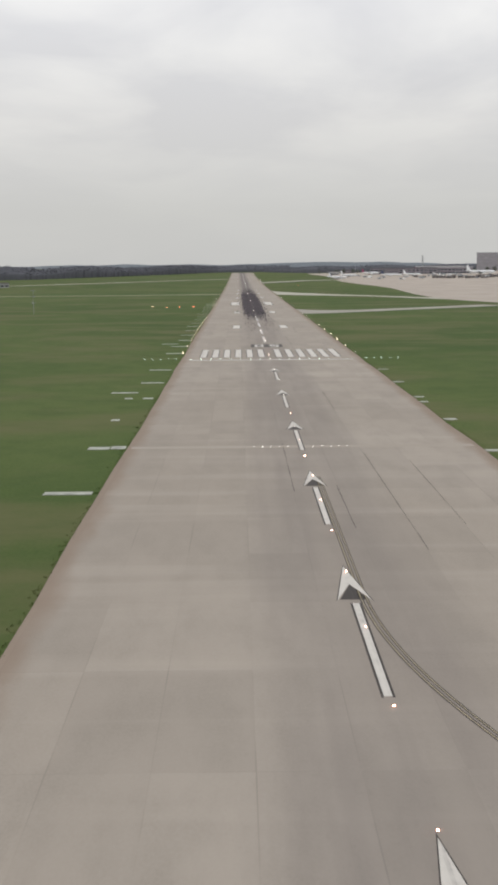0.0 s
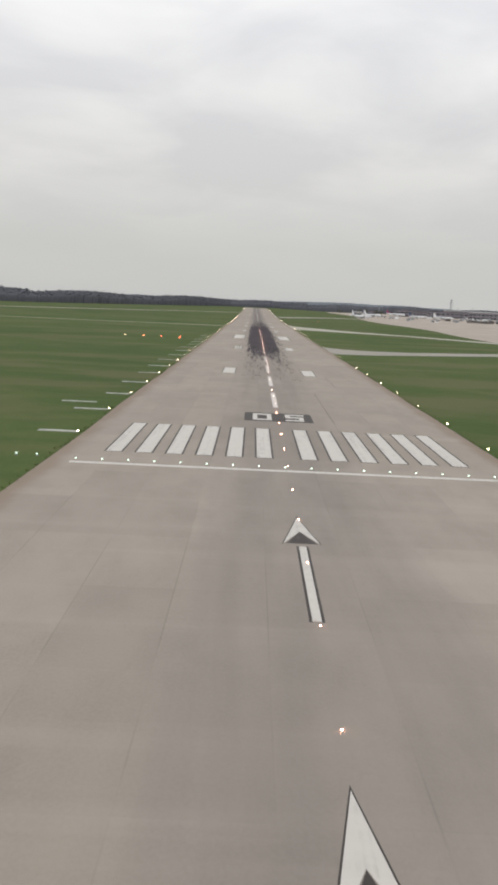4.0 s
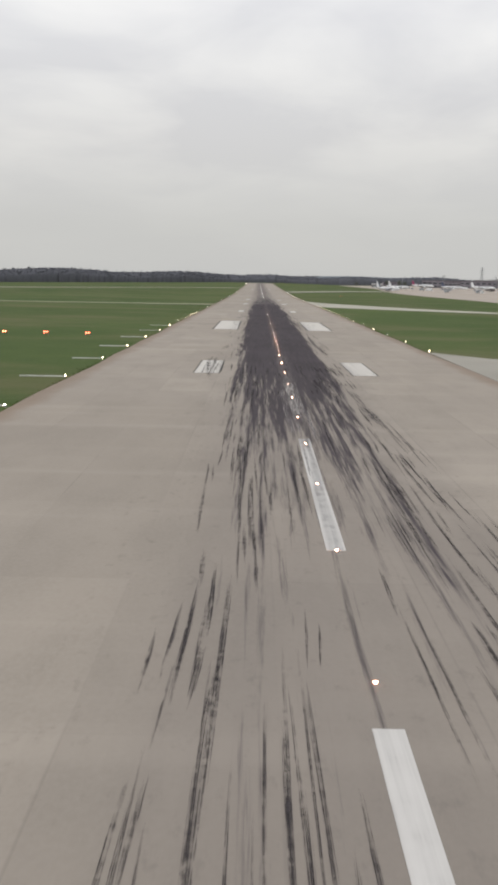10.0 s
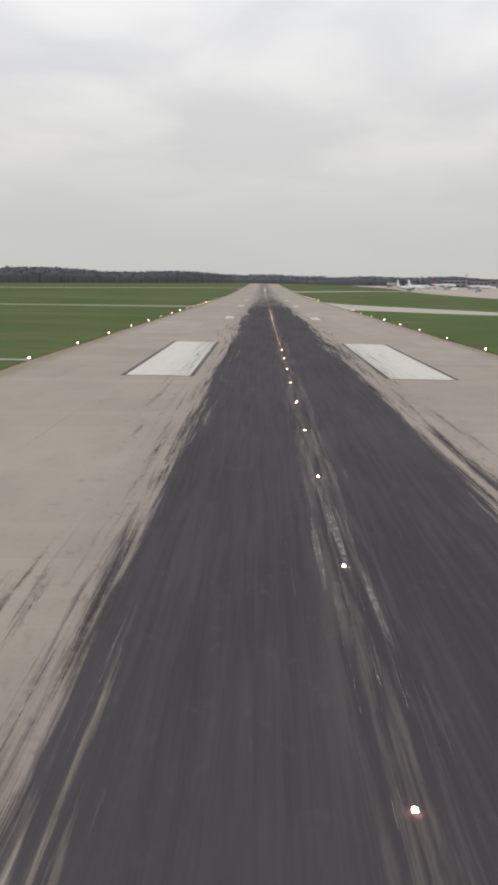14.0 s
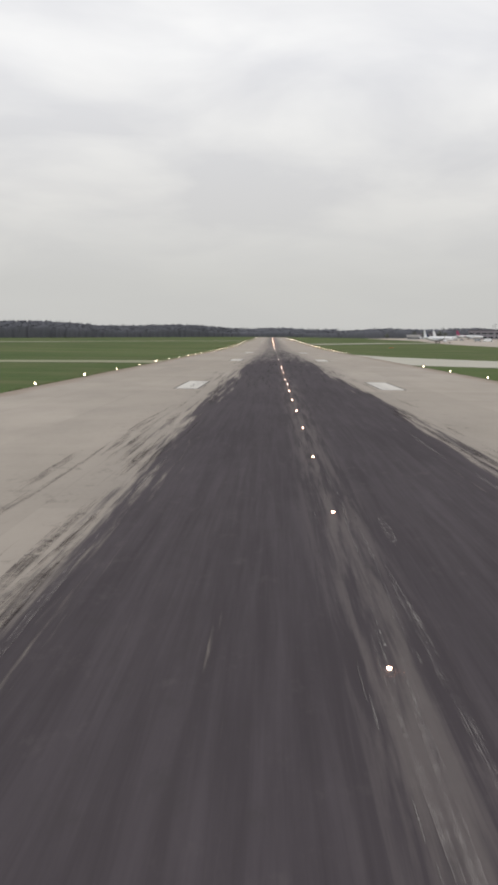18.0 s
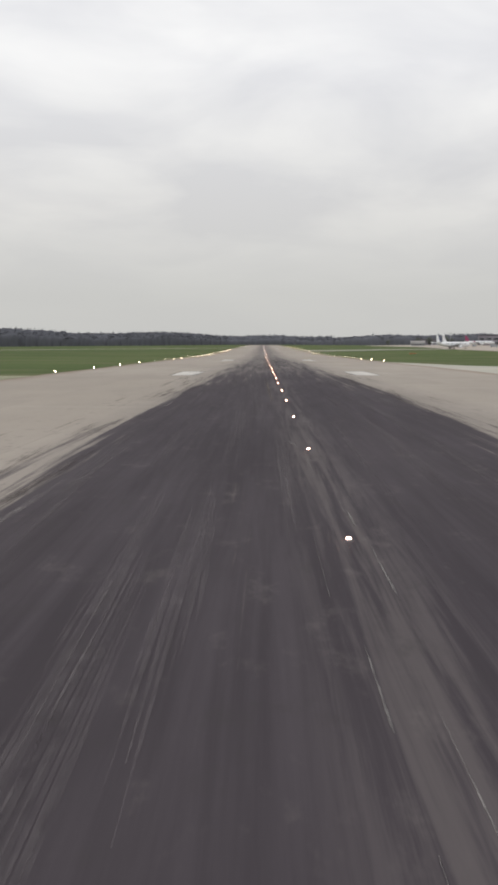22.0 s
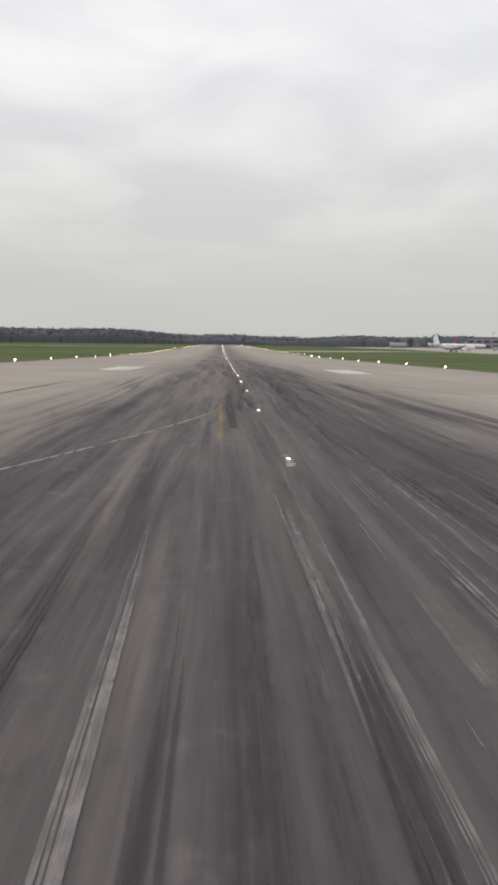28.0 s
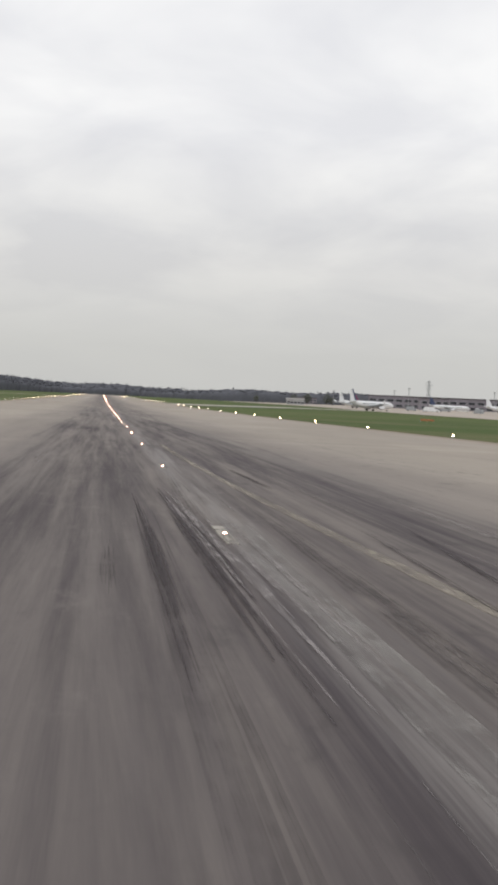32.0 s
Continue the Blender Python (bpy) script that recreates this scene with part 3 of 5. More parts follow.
# arrows before the threshold
def arrow_at(tip):
    c = -0.22

    def chevron(grow, lift):
        h, d, k = 1.40 + grow, 10.0 + grow * 2.5, 5.6 - grow * 2.5
        t = tip + grow * 3
        vs = [(c, t), (c + h, tip - d), (c, tip - k), (c - h, tip - d)]
        v = [(*p, lift) for p in vs] + [(*p, -0.05) for p in vs]
        return v, [(0, 2, 1), (0, 3, 2), (0, 1, 5, 4), (1, 2, 6, 5), (2, 3, 7, 6), (3, 0, 4, 7)]

    head = mesh("arrow_head", *chevron(0, 0.012), WHITE, runway, label="white painted arrow head with dark border")
    vs = [(c - 1.2, tip - 10.0), (c + 1.2, tip - 10.0), (c, tip - 5.7)]
    mesh("border", *merge(chevron(0.16, 0.007), ([(*p, 0.006) for p in vs] + [(*p, -0.05) for p in vs], [(0, 1, 2), (0, 3, 4, 1), (1, 4, 5, 2), (2, 5, 3, 0)])), BLACK, head, label="dark painted border")
    shaft = mesh("arrow_shaft", *strip(c - 0.28, c + 0.28, tip - 30.2, tip - 11.0, 0.012), WHITE, runway, label="white painted arrow shaft")
    mesh("border", *merge(strip(c - 0.46, c - 0.28, tip - 30.4, tip - 11.0, 0.008), strip(c + 0.28, c + 0.46, tip - 30.4, tip - 11.0, 0.008)), BLACK, shaft, label="dark painted border")


for tip in (-35.3, -87.1, -136.2, -183.1, -229.6, -277.0):
    arrow_at(tip)


def painted_curve(name, pts, width, mat, label, border=0.0, lift=0.009):
    """A painted line along points on the ground."""
    def offset(o):
        out = []
        for i, p in enumerate(pts):
            a, b = pts[max(0, i - 1)], pts[min(len(pts) - 1, i + 1)]
            d = Vector((b[0] - a[0], b[1] - a[1])).normalized()
            out.append((p[0] + d.y * o, p[1] - d.x * o))
        return out
    w = width / 2
    ob = mesh(name, *ribbon(offset(-w), offset(w), lift), mat, runway, label=label)
    if border:
        mesh("border", *merge(ribbon(offset(-w - border), offset(-w), lift - 0.003), ribbon(offset(w), offset(w + border), lift - 0.003)), BLACK, ob, label="dark painted border")
    return ob


def bend(x0, y0, x1, y1, n=14, power=2.2):
    """From straight along the runway to a curve that swings away from it."""
    return [(x0 + (x1 - x0) * (i / n) ** power, y0 + (y1 - y0) * i / n) for i in range(n + 1)]


def lead_in(x0):
    """Straight along the centreline, then an even bend away from it."""
    return [(x0 + 0.0062 * max(0.0, -238 - y) ** 2, y) for y in [-187 - 2.6 * i for i in range(46)]]


painted_curve("lead_in_line", lead_in(0.35), 0.10, PALE_YELLOW, "thin pale lead-in line with dark border curving off the runway", 0.10)
painted_curve("lead_in_line", lead_in(0.80), 0.08, PALE_YELLOW, "thin pale lead-in line with dark border curving off the runway", 0.09)
painted_curve("taxi_line", bend(-1.2, 842, -11.0, 800, 44, 1.35)[2:], 0.075, WORN_PALE, "faded yellow taxi line curving off the runway")
painted_curve("taxi_line", [(-1.08, 847.0 + 1.4 * i) for i in range(5)], 0.05, WORN_YELLOW, "thin worn yellow taxi line")
mesh("asphalt_patch", *strip(-1.08, -0.86, 832, 852, 0.003), SMEAR_BAND, runway, label="dark sealed strip beside the yellow line")
painted_curve("taxi_line", [(-1.27, 829.4 + 3 * i) for i in range(6)], 0.18, WORN_YELLOW, "short worn yellow taxi line along the runway", 0.0, 0.007)
painted_curve("taxi_line", [(-0.97 - 0.0063 * (y - 700), y) for y in range(690, 742, 4)], 0.05, FAINT_YELLOW, "thin worn yellow taxi line in black rubber", 0.0, 0.0225)
painted_curve("taxi_line", bend(0.75, 960, 12.5, 842, 52, 2.0), 0.19, BEIGE, "faded yellow taxi line curving off the runway")
for x in (-0.95, -0.84):
    painted_curve("taxi_line", [(x, 855.0 + 2.2 * i) for i in range(8)], 0.028, WORN_YELLOW, "thin worn yellow taxi line")
mesh("asphalt_patch", *strip(-1.20, -0.71, 884, 899.7, 0.002), SEALED, runway, label="dark sealed asphalt patch beside the centreline")
painted_curve("taxi_line", [(-1.05, 884.0 + 2.6 * i) for i in range(7)], 0.065, WORN_YELLOW, "thin yellow taxi line on dark sealed asphalt")
mesh("asphalt_patch", *strip(-0.65, -0.3, 882.0, 889.6, 0.005), FLAKE, runway, label="pale milled patch along the centreline")
mesh("asphalt_patch", *strip(0.0, 0.42, 918, 931.0, 0.005), FLAKE, runway, label="pale milled patch along the centreline")

# a pale cross joint with the light bar, and joints sealed with dark bitumen
mesh("joint_band", *strip(-26.4, 26.4, -164.3, -162.2, 0.003), PALE_BAND, runway, label="pale worn cross joint of the concrete")
for x, y0, y1 in ((8.73, -224, -170), (2.55, -215, -193), (-3.0, -196, -160), (8.73, -120, -92), (14.56, -214, -176), (8.73, 40, 96), (14.56, 118, 150)):
    mesh("sealed_joint", *strip(x - 0.055, x + 0.055, y0, y1, 0.004), SEALANT, runway, label="joint sealed with dark bitumen")

# single tyre marks at the near end of the rubber
rnd = random.Random(31)
marks = []
for i in range(270):
    s = 1 if rnd.random() < 0.56 else -1
    reach = rnd.random()
    y0 = 122 + 196 * rnd.random() ** 0.68
    x0 = s * (0.6 + 6.8 * rnd.random() ** 0.75) + (0.5 if s > 0 else 0)
    ln = 6 + 20 * reach ** 1.5
    w = rnd.uniform(0.05, 0.16)
    drift = rnd.uniform(-0.25, 0.25)
    marks.append((x0, y0, ln, w, drift))
    if rnd.random() < 0.45:
        marks.append((x0 + rnd.uniform(0.35, 0.6), y0 + rnd.uniform(-1, 1), ln * rnd.uniform(0.7, 1.0), w, drift))
for i in range(20):
    marks.append((rnd.uniform(-11.4, -8.6), rnd.uniform(300, 316), rnd.uniform(14, 30), rnd.uniform(0.08, 0.2), rnd.uniform(-0.2, 0.1)))
edge_marks = []
for i in range(300):
    s = rnd.choice((-1, 1))
    edge_marks.append((s * (6.6 + (3.9 if s < 0 else 2.7) * rnd.random() ** 1.7), rnd.uniform(335, 760), rnd.uniform(5, 24), rnd.uniform(0.08, 0.26), rnd.uniform(-0.35, 0.35)))


def thin_film(pts_left, pts_right, lift):
    """A bare film of rubber on the ground, with no turned-down edges."""
    v = [(x, y, terr(x, y) + lift) for pair in zip(pts_left, pts_right) for x, y in pair]
    return v, [(2 * i, 2 * i + 1, 2 * i + 3, 2 * i + 2) for i in range(len(pts_left) - 1)]


def brushed(x0, y0, x1, y1, w, count):
    """One streak as a bundle of thin ragged strands side by side, longest in its middle."""
    out = []
    ln = y1 - y0
    for i in range(count):
        c = -1 + (2 * i + 1 + rnd.uniform(-0.6, 0.6)) / count
        a, b = y0 + ln * (0.05 + 0.4 * abs(c)) * rnd.random(), y1 - ln * (0.05 + 0.4 * abs(c)) * rnd.random()
        h = w / count * rnd.uniform(0.35, 0.62)
        q = [a + (b - a) * j / 4 for j in range(5)]
        mid = [(x0 + (x1 - x0) * (v - y0) / ln + c * w / 2 + rnd.uniform(-0.012, 0.012), v) for v in q]
        hs = (h * 0.15, h * 0.8, h, h * 0.75, h * 0.1)
        out.append(thin_film([(u - k, v) for (u, v), k in zip(mid, hs)], [(u + k, v) for (u, v), k in zip(mid, hs)], 0.012 + 0.009 * rnd.random()))
    return out


strands = []
for x0, y0, ln, w, drift in marks:
    strands += brushed(x0, y0, x0 + drift, y0 + ln, w * 1.35, 6)
vs, fs = merge(*strands)
for i in range(26):
    edge_marks.append((rnd.choice((-1, 1)) * rnd.uniform(8.9, 11.0), rnd.uniform(430, 482), rnd.uniform(10, 28), rnd.uniform(0.05, 0.14), rnd.uniform(-0.2, 0.2)))
strands = []
for x0, y0, ln, w, drift in edge_marks:
    strands += brushed(x0, y0, x0 + drift, y0 + ln, w * 1.5, 6)
tagged(mesh("faded_tyre_marks", *merge(*strands), OLD_RUBBER), "faded brown tyre streaks along the rubber's edges", "tyre marks", kind="stuff")
# broad smeared rubber streaks on the worn stretch
smears = []
for x0, y0, x1, y1, w in ((-0.1, 944, -0.5, 921, 0.13), (-0.5, 921, -0.62, 900, 0.16), (-1.1, 936, -1.1, 905, 0.16), (-0.4, 826, -0.55, 806, 0.12), (-1.05, 820, -1.1, 806, 0.10), (0.9, 842, 1.5, 817, 0.16), (1.0, 830, 1.9, 812, 0.2), (-8.9, 626, -9.1, 654, 0.18), (-7.6, 620, -7.9, 648, 0.2), (-8.3, 622, -8.5, 650, 0.16), (8.3, 680, 7.4, 634, 0.2), (8.9, 670, 8.4, 640, 0.14), (0.75, 941, 1.0, 905, 0.14), (-1.7, 929, -1.7, 924.5, 0.07), (1.8, 863, 1.3, 844, 0.12), (3.1, 861, 3.0, 850, 0.10), (-2.9, 849.5, -3.0, 843, 0.03), (-7.1, 881, -6.3, 857, 0.10), (-5.3, 862, -5.2, 852, 0.09), (0.3, 874, 0.5, 869, 0.1), (-2.4, 877, -2.4, 870, 0.12), (-4.1, 883, -4.1, 878, 0.1), (4.8, 910, 5.4, 895, 0.1), (0.9, 827, 1.0, 815, 0.12)):
    smears.append((x0, y0, x1, y1, w))
for i in range(12):
    x0, y0 = (0.5 + 5.0 * rnd.random() ** 1.6) * rnd.choice((-1, 1, 1)), rnd.uniform(760, 930)
    smears.append((x0, y0, x0 + rnd.uniform(-0.35, 0.35), y0 + rnd.uniform(10, 28), rnd.uniform(0.06, 0.2)))
# the lane right of the centreline, ploughed into close dark and pale furrows
furrows, dark_furrows = [], []
x0 = -0.75
while x0 < 4.6:
    y0 = 803.0 + rnd.uniform(0, 6)
    drift = 0.0
    while y0 < 900:
        ln = rnd.uniform(9, 24)
        if x0 + drift < -0.1 and y0 + ln > 862:
            break
        turn = rnd.uniform(-0.10, 0.10)
        (dark_furrows if rnd.random() < 0.42 else furrows).append((x0 + drift, y0, x0 + drift + turn, y0 + ln, rnd.uniform(0.05, 0.13)))
        drift += turn
        y0 += ln * rnd.uniform(0.75, 1.3)
    x0 += rnd.uniform(0.16, 0.34) * (1 if x0 < 2 else 1.7)
pieces, strokes = [], []
for x0, y0, x1, y1, w in smears:
    if y1 < y0:
        x0, y0, x1, y1 = x1, y1, x0, y0
    pieces += brushed(x0, y0, x1, y1, w * 2.2, 7)
for x0, y0, x1, y1, w in dark_furrows:
    pieces += brushed(x0, y0, x1, y1, w * 2.4, 6)
# single broad strokes where aircraft turn off, by stretch of the runway
turnings = [
    [(-1.09, 804, -0.97, 820, 0.08), (-1.56, 804, -1.56, 814, 0.11), (-2.40, 798, -2.66, 820, 0.11), (-2.78, 800, -3.2, 817, 0.11), (-1.33, 798, -1.36, 808, 0.10), (-2.05, 798, -1.85, 809, 0.11),
     (-0.52, 804, -0.40, 815, 0.11), (1.12, 798, 1.30, 818, 0.17), (2.05, 803, 2.42, 823, 0.16), (0.15, 797, 0.40, 811, 0.14), (-10.35, 842, -9.69, 868, 0.15), (-6.40, 819, -6.75, 829, 0.08)],
    [(-0.49, 848, -0.08, 866, 0.15), (-0.28, 840, -0.47, 852, 0.16), (-0.68, 838, -0.65, 848, 0.11), (1.15, 848, 1.85, 868, 0.13), (2.86, 847, 3.2, 866, 0.08), (1.30, 841, 1.60, 850, 0.06),
     (-1.50, 838, -1.36, 845, 0.06), (-6.3, 855, -6.62, 882, 0.09), (-5.25, 850, -5.65, 867, 0.12), (-7.4, 860, -6.9, 866, 0.08)],
    [(-3.16, 899, -2.8, 924, 0.10), (-1.36, 893, -1.36, 900, 0.06), (2.10, 899, 2.70, 917, 0.11), (-0.06, 894, 0.18, 909, 0.15), (0.30, 894, 0.68, 907, 0.11),
     (-1.13, 920, -1.18, 937, 0.12), (-0.42, 920, -0.65, 938, 0.17), (1.93, 937, 1.70, 946, 0.08), (1.72, 922, 2.12, 931, 0.05), (2.3, 924, 2.95, 931, 0.06)]]
# uneven alternating strokes right of the double taxi line
ploughed = []
x0 = -0.42
for i in range(11):
    y0 = rnd.uniform(856, 870)
    stroke = (x0, y0, x0 + rnd.uniform(-0.08, 0.18), y0 + rnd.uniform(9, 24), rnd.uniform(0.05, 0.13))
    (ploughed if i % 2 else turnings[1]).append(stroke)
    x0 += rnd.uniform(0.16, 0.42)
for x0, y0, x1, y1, w in sum(turnings, []):
    strokes += brushed(x0, y0, x1, y1, w * 1.6, 4)
tagged(mesh("turning_marks", *merge(*strokes), BROAD), "broad dark rubber strokes where aircraft turn off", "tyre marks", kind="stuff")
cleared = [
    (-0.41, 805, -0.50, 822, 0.12), (0.45, 799, 1.05, 813, 0.09), (1.9, 804, 2.45, 820, 0.08), (-1.74, 803, -2.06, 819, 0.09), (-0.71, 841, -0.80, 856, 0.05), (-0.37, 839, -0.32, 862, 0.05),
    (1.98, 844, 2.1, 858, 0.09), (0.62, 842, 1.0, 856, 0.07), (3.25, 908, 3.18, 916, 0.11), (0.02, 894, -0.18, 902, 0.04), (-0.17, 921, -0.52, 938, 0.34), (0.24, 921, 0.14, 933, 0.06),
    (-0.16, 390, 0.03, 371, 0.22), (0.40, 376, 0.50, 367, 0.12), (-0.76, 382, -0.82, 371, 0.16)]
strokes = []
for x0, y0, x1, y1, w in cleared + ploughed:
    if y1 < y0:
        x0, y0, x1, y1 = x1, y1, x0, y0
    strokes += brushed(x0, y0, x1, y1, w * 1.4, 5)
# the scraped lane round the centreline before the rubber closes over it
for i in range(34):
    x0, y0 = rnd.uniform(-1.3, 1.1), rnd.uniform(246, 276)
    strokes += brushed(x0, y0, x0 + rnd.uniform(-0.1, 0.1), y0 + rnd.uniform(8, 22), rnd.uniform(0.1, 0.3), 4)
tagged(mesh("cleared_streaks", *merge(*strokes), GROUND_PALE), "pale streaks ground clean between dark rubber marks", "scrapes", kind="stuff")
tagged(mesh("rubber_streaks", *merge(*pieces), SMEAR), "broad smeared dark rubber streaks on worn concrete", "tyre marks", kind="stuff")
pieces = []
for x0, y0, x1, y1, w in furrows:
    pieces += brushed(x0, y0, x1, y1, w * 1.2, 5)
for i in range(34):
    x0, y0 = (1.2 + 4.0 * rnd.random() ** 1.3) * rnd.choice((-1, 1, 1)), rnd.uniform(740, 950)
    pieces += brushed(x0, y0, x0 + rnd.uniform(-0.3, 0.3), y0 + rnd.uniform(8, 30), rnd.uniform(0.12, 0.3), 7)
for i in range(70):
    x0, y0 = rnd.gauss(0.2, 0.5), rnd.uniform(268, 336)
    pieces += brushed(x0, y0, x0 + rnd.uniform(-0.2, 0.2), y0 + rnd.uniform(4, 18), rnd.uniform(0.1, 0.36), 8)
for i in range(26):
    x0, y0 = rnd.choice((-0.5, 0.1, 0.6)) + rnd.gauss(0, 0.16), rnd.uniform(364, 402)
    pieces += brushed(x0, y0, x0 + rnd.uniform(-0.1, 0.1), y0 + rnd.uniform(4, 14), rnd.uniform(0.08, 0.25), 8)
for i in range(60):
    s = rnd.choice((-1, 1))
    x0, y0 = s * rnd.uniform(5.6, 8.4), rnd.uniform(295, 700)
    pieces += brushed(x0, y0, x0 + rnd.uniform(-0.2, 0.2), y0 + rnd.uniform(6, 22), rnd.uniform(0.08, 0.2), 8)
for i in range(26):
    x0, y0 = rnd.uniform(-0.5, 1.2), rnd.uniform(385, 520)
    pieces += brushed(x0, y0, x0 + rnd.uniform(-0.2, 0.3), y0 + rnd.uniform(5, 18), rnd.uniform(0.08, 0.25), 8)
scuffs = [(-2.06, 707, -2.8, 742, 0.3), (1.44, 701, 2.77, 773, 0.34), (4.04, 713, 4.68, 732, 0.3), (-1.35, 706, -1.5, 745, 0.18), (-0.75, 700, -0.9, 740, 0.14)]
for i in range(64):
    x0, y0 = rnd.uniform(-5.5, 5.5), rnd.uniform(600, 795)
    ln = rnd.uniform(12, 40)
    scuffs.append((x0, y0, x0 + x0 * ln * 0.006 + rnd.uniform(-0.1, 0.1), y0 + ln, rnd.uniform(0.12, 0.42)))
soft = []
for x0, y0, x1, y1, w in scuffs:
    soft += brushed(x0, y0, x1, y1, w * 1.7, 7)
tagged(mesh("scuffed_streaks", *merge(*soft), SCUFF), "soft pale scuffs in the dark runway rubber", "scrapes", kind="stuff")
tagged(mesh("scraped_streaks", *merge(*pieces), SCRAPED), "pale scraped streaks in the dark runway rubber", "scrapes", kind="stuff")
flakes = []
for i in range(330):
    x0, y0 = rnd.uniform(-0.65, 0.55), 312 + 640 * rnd.random() ** 1.1
    ln, w = rnd.uniform(1.0, 4.5), rnd.uniform(0.006, 0.022)
    flakes.append(ribbon([(x0 - w, y0), (x0 - w * 0.6, y0 + ln / 2), (x0, y0 + ln)], [(x0 + w, y0), (x0 + w * 0.7, y0 + ln / 2), (x0 + w * 0.4, y0 + ln)], 0.004 + 0.004 * rnd.random()))
tagged(mesh("paint_remnants", *merge(*flakes), FLAKE), "thin scraped remnants of white centreline paint", "paint", kind="stuff")
tagged(mesh("tyre_marks", vs, fs, RUBBER), "ragged black tyre streaks on pale runway concrete", "tyre marks", kind="stuff")


# ---- airfield lights ----
def edge_lamp(mat, name, label, group):
    top = holder(name)
    mesh("base_plate", *lathe([(0.17, -0.12), (0.17, -0.02), (0.12, 0.0)], 10), STEEL, top)
    mesh("stem", *lathe([(0.035, -0.02), (0.035, 0.05), (0.07, 0.07), (0.08, 0.09)], 8), STEEL, top)
    mesh("lens", *lathe([(0.06, 0.08), (0.085, 0.11), (0.09, 0.17), (0.07, 0.21), (0.03, 0.235)], 10), mat, top, True, "glowing lamp dome")
    return tagged(top, label, "runway light", group)


def inset_lamp(mat, name, label, group, r=0.15, plate=False):
    top = holder(name)
    if plate:
        mesh("mount_plate", *bevelled(-0.085, 0.085, -0.95, 0.95, -0.04, 0.016, 0.004), LAMP_PLATE, top, label="pale scratched mounting strip")
    mesh("ring", *lathe([(r * 1.5, -0.06), (r * 1.5, 0.018), (r * 1.15, 0.03)], 12), STEEL, top, True, "worn steel ring")
    mesh("lens", *lathe([(r, 0.0), (r, r * 0.85), (r * 0.8, r * 1.3), (r * 0.35, r * 1.5)], 10), mat, top, True, "glowing glass lens")
    return tagged(top, label, "runway light", group)


def scatter(ob, spots):
    """Puts the first one at the first spot and copies of it at the others."""
    for i, (x, y) in enumerate(spots):
        m = pose(x * S, y * S, terr(x, y) * S)
        if i:
            copy_thing(ob, m)
        else:
            ob.matrix_basis = m


EDGE_K, EDGE_Y = (-12, -5, 0, 9, 15, 24, 30, 78), (-224, -14, 140, 427.5, 609, 885, 1060, 2490)
edge_ys = [float(np.interp(k, EDGE_K, EDGE_Y)) for k in range(-9, 79)]
lit = [y for y in edge_ys if y > 0]
scatter(edge_lamp(WARM_LAMP, "runway_edge_light", "lit warm white edge light on the grass border", "runway edge lights"),
        [(-27.7, y) for y in lit] + [(27.7, y) for y in lit if not (300 < y < 360 or 725 < y < 860 or 1335 < y < 1390)])
scatter(edge_lamp(GREEN_LAMP, "wing_bar_light", "lit pale wing bar light beside the threshold", "threshold wing bar lights"),
        [(s * (28.6 + 2.35 * i), -6.0) for s in (-1, 1) for i in range(5)])
scatter(inset_lamp(GREEN_LAMP, "threshold_light", "small lit light set along the threshold line", "threshold lights", 0.10),
        [(-24.0 + 2.95 * i, -7.2) for i in range(17)])
CENTRE_Y = [53.6 + 15 * k if k < 0 else 53.6 + 16.163 * k if k < 18 else 344.54 + 15 * (k - 18) for k in range(-25, 161)]
CENTRE_LABEL = "glowing warm white light set into the runway centreline"
scatter(inset_lamp(CENTRE_LAMP, "centreline_light", CENTRE_LABEL, "centreline lights", 0.055), [(-0.09, y) for y in CENTRE_Y if y < 480])
scatter(inset_lamp(CENTRE_LAMP, "centreline_light", CENTRE_LABEL, "centreline lights", 0.040), [(-0.09, y) for y in CENTRE_Y if 480 <= y <= 810 or y >= 1000])
scatter(inset_lamp(CENTRE_LAMP, "centreline_light", "glowing warm white light on a pale scratched strip in the centreline", "centreline lights", 0.029, True),
        [(-0.09, y) for y in CENTRE_Y if 810 < y < 1000])
scatter(inset_lamp(WHITE_LAMP, "approach_light", "small white approach light set into the concrete", "approach light bars", 0.06),
        [(s * x - 0.3, y) for y in (-163.4,) for s in (-1, 1) for x in (2.0, 3.3, 4.6, 5.9, 7.2)])


def slope_unit(lens, tint):
    """One box of the approach slope lights, facing the approach."""
    top = holder("papi_unit")
    mesh("housing", *bevelled(-0.6, 0.6, -0.5, 0.5, 0.38, 0.78, 0.06), ORANGE, top, label="orange metal housing")
    for x in (-0.26, 0.26):
        v, f = tube([(x, -0.58, 0.58, 0.10, 0.10), (x, -0.53, 0.58, 0.16, 0.15), (x, -0.50, 0.58, 0.16, 0.15)], 12)
        mesh("lens", v, f, lens, top, True, "glowing " + tint + " lens")
    for x in (-0.48, 0.48):
        for y in (-0.35, 0.35):
            mesh("leg", *lathe([(0.035, -0.15), (0.035, 0.37)], 8, x, y), STEEL, top)
    return tagged(top, tint + " glowing approach slope light box on short legs in grass", "approach light", "approach slope lights")


for x, lens, tint in ((-40.5, RED_LAMP, "red"), (-49.5, RED_LAMP, "red"), (-58.5, ORANGE_LAMP, "orange"), (-67.5, PALE_LAMP, "warm white")):
    slope_unit(lens, tint).matrix_basis = pose(x * S, 398 * S, (terr(x, 398) - 0.02) * S)

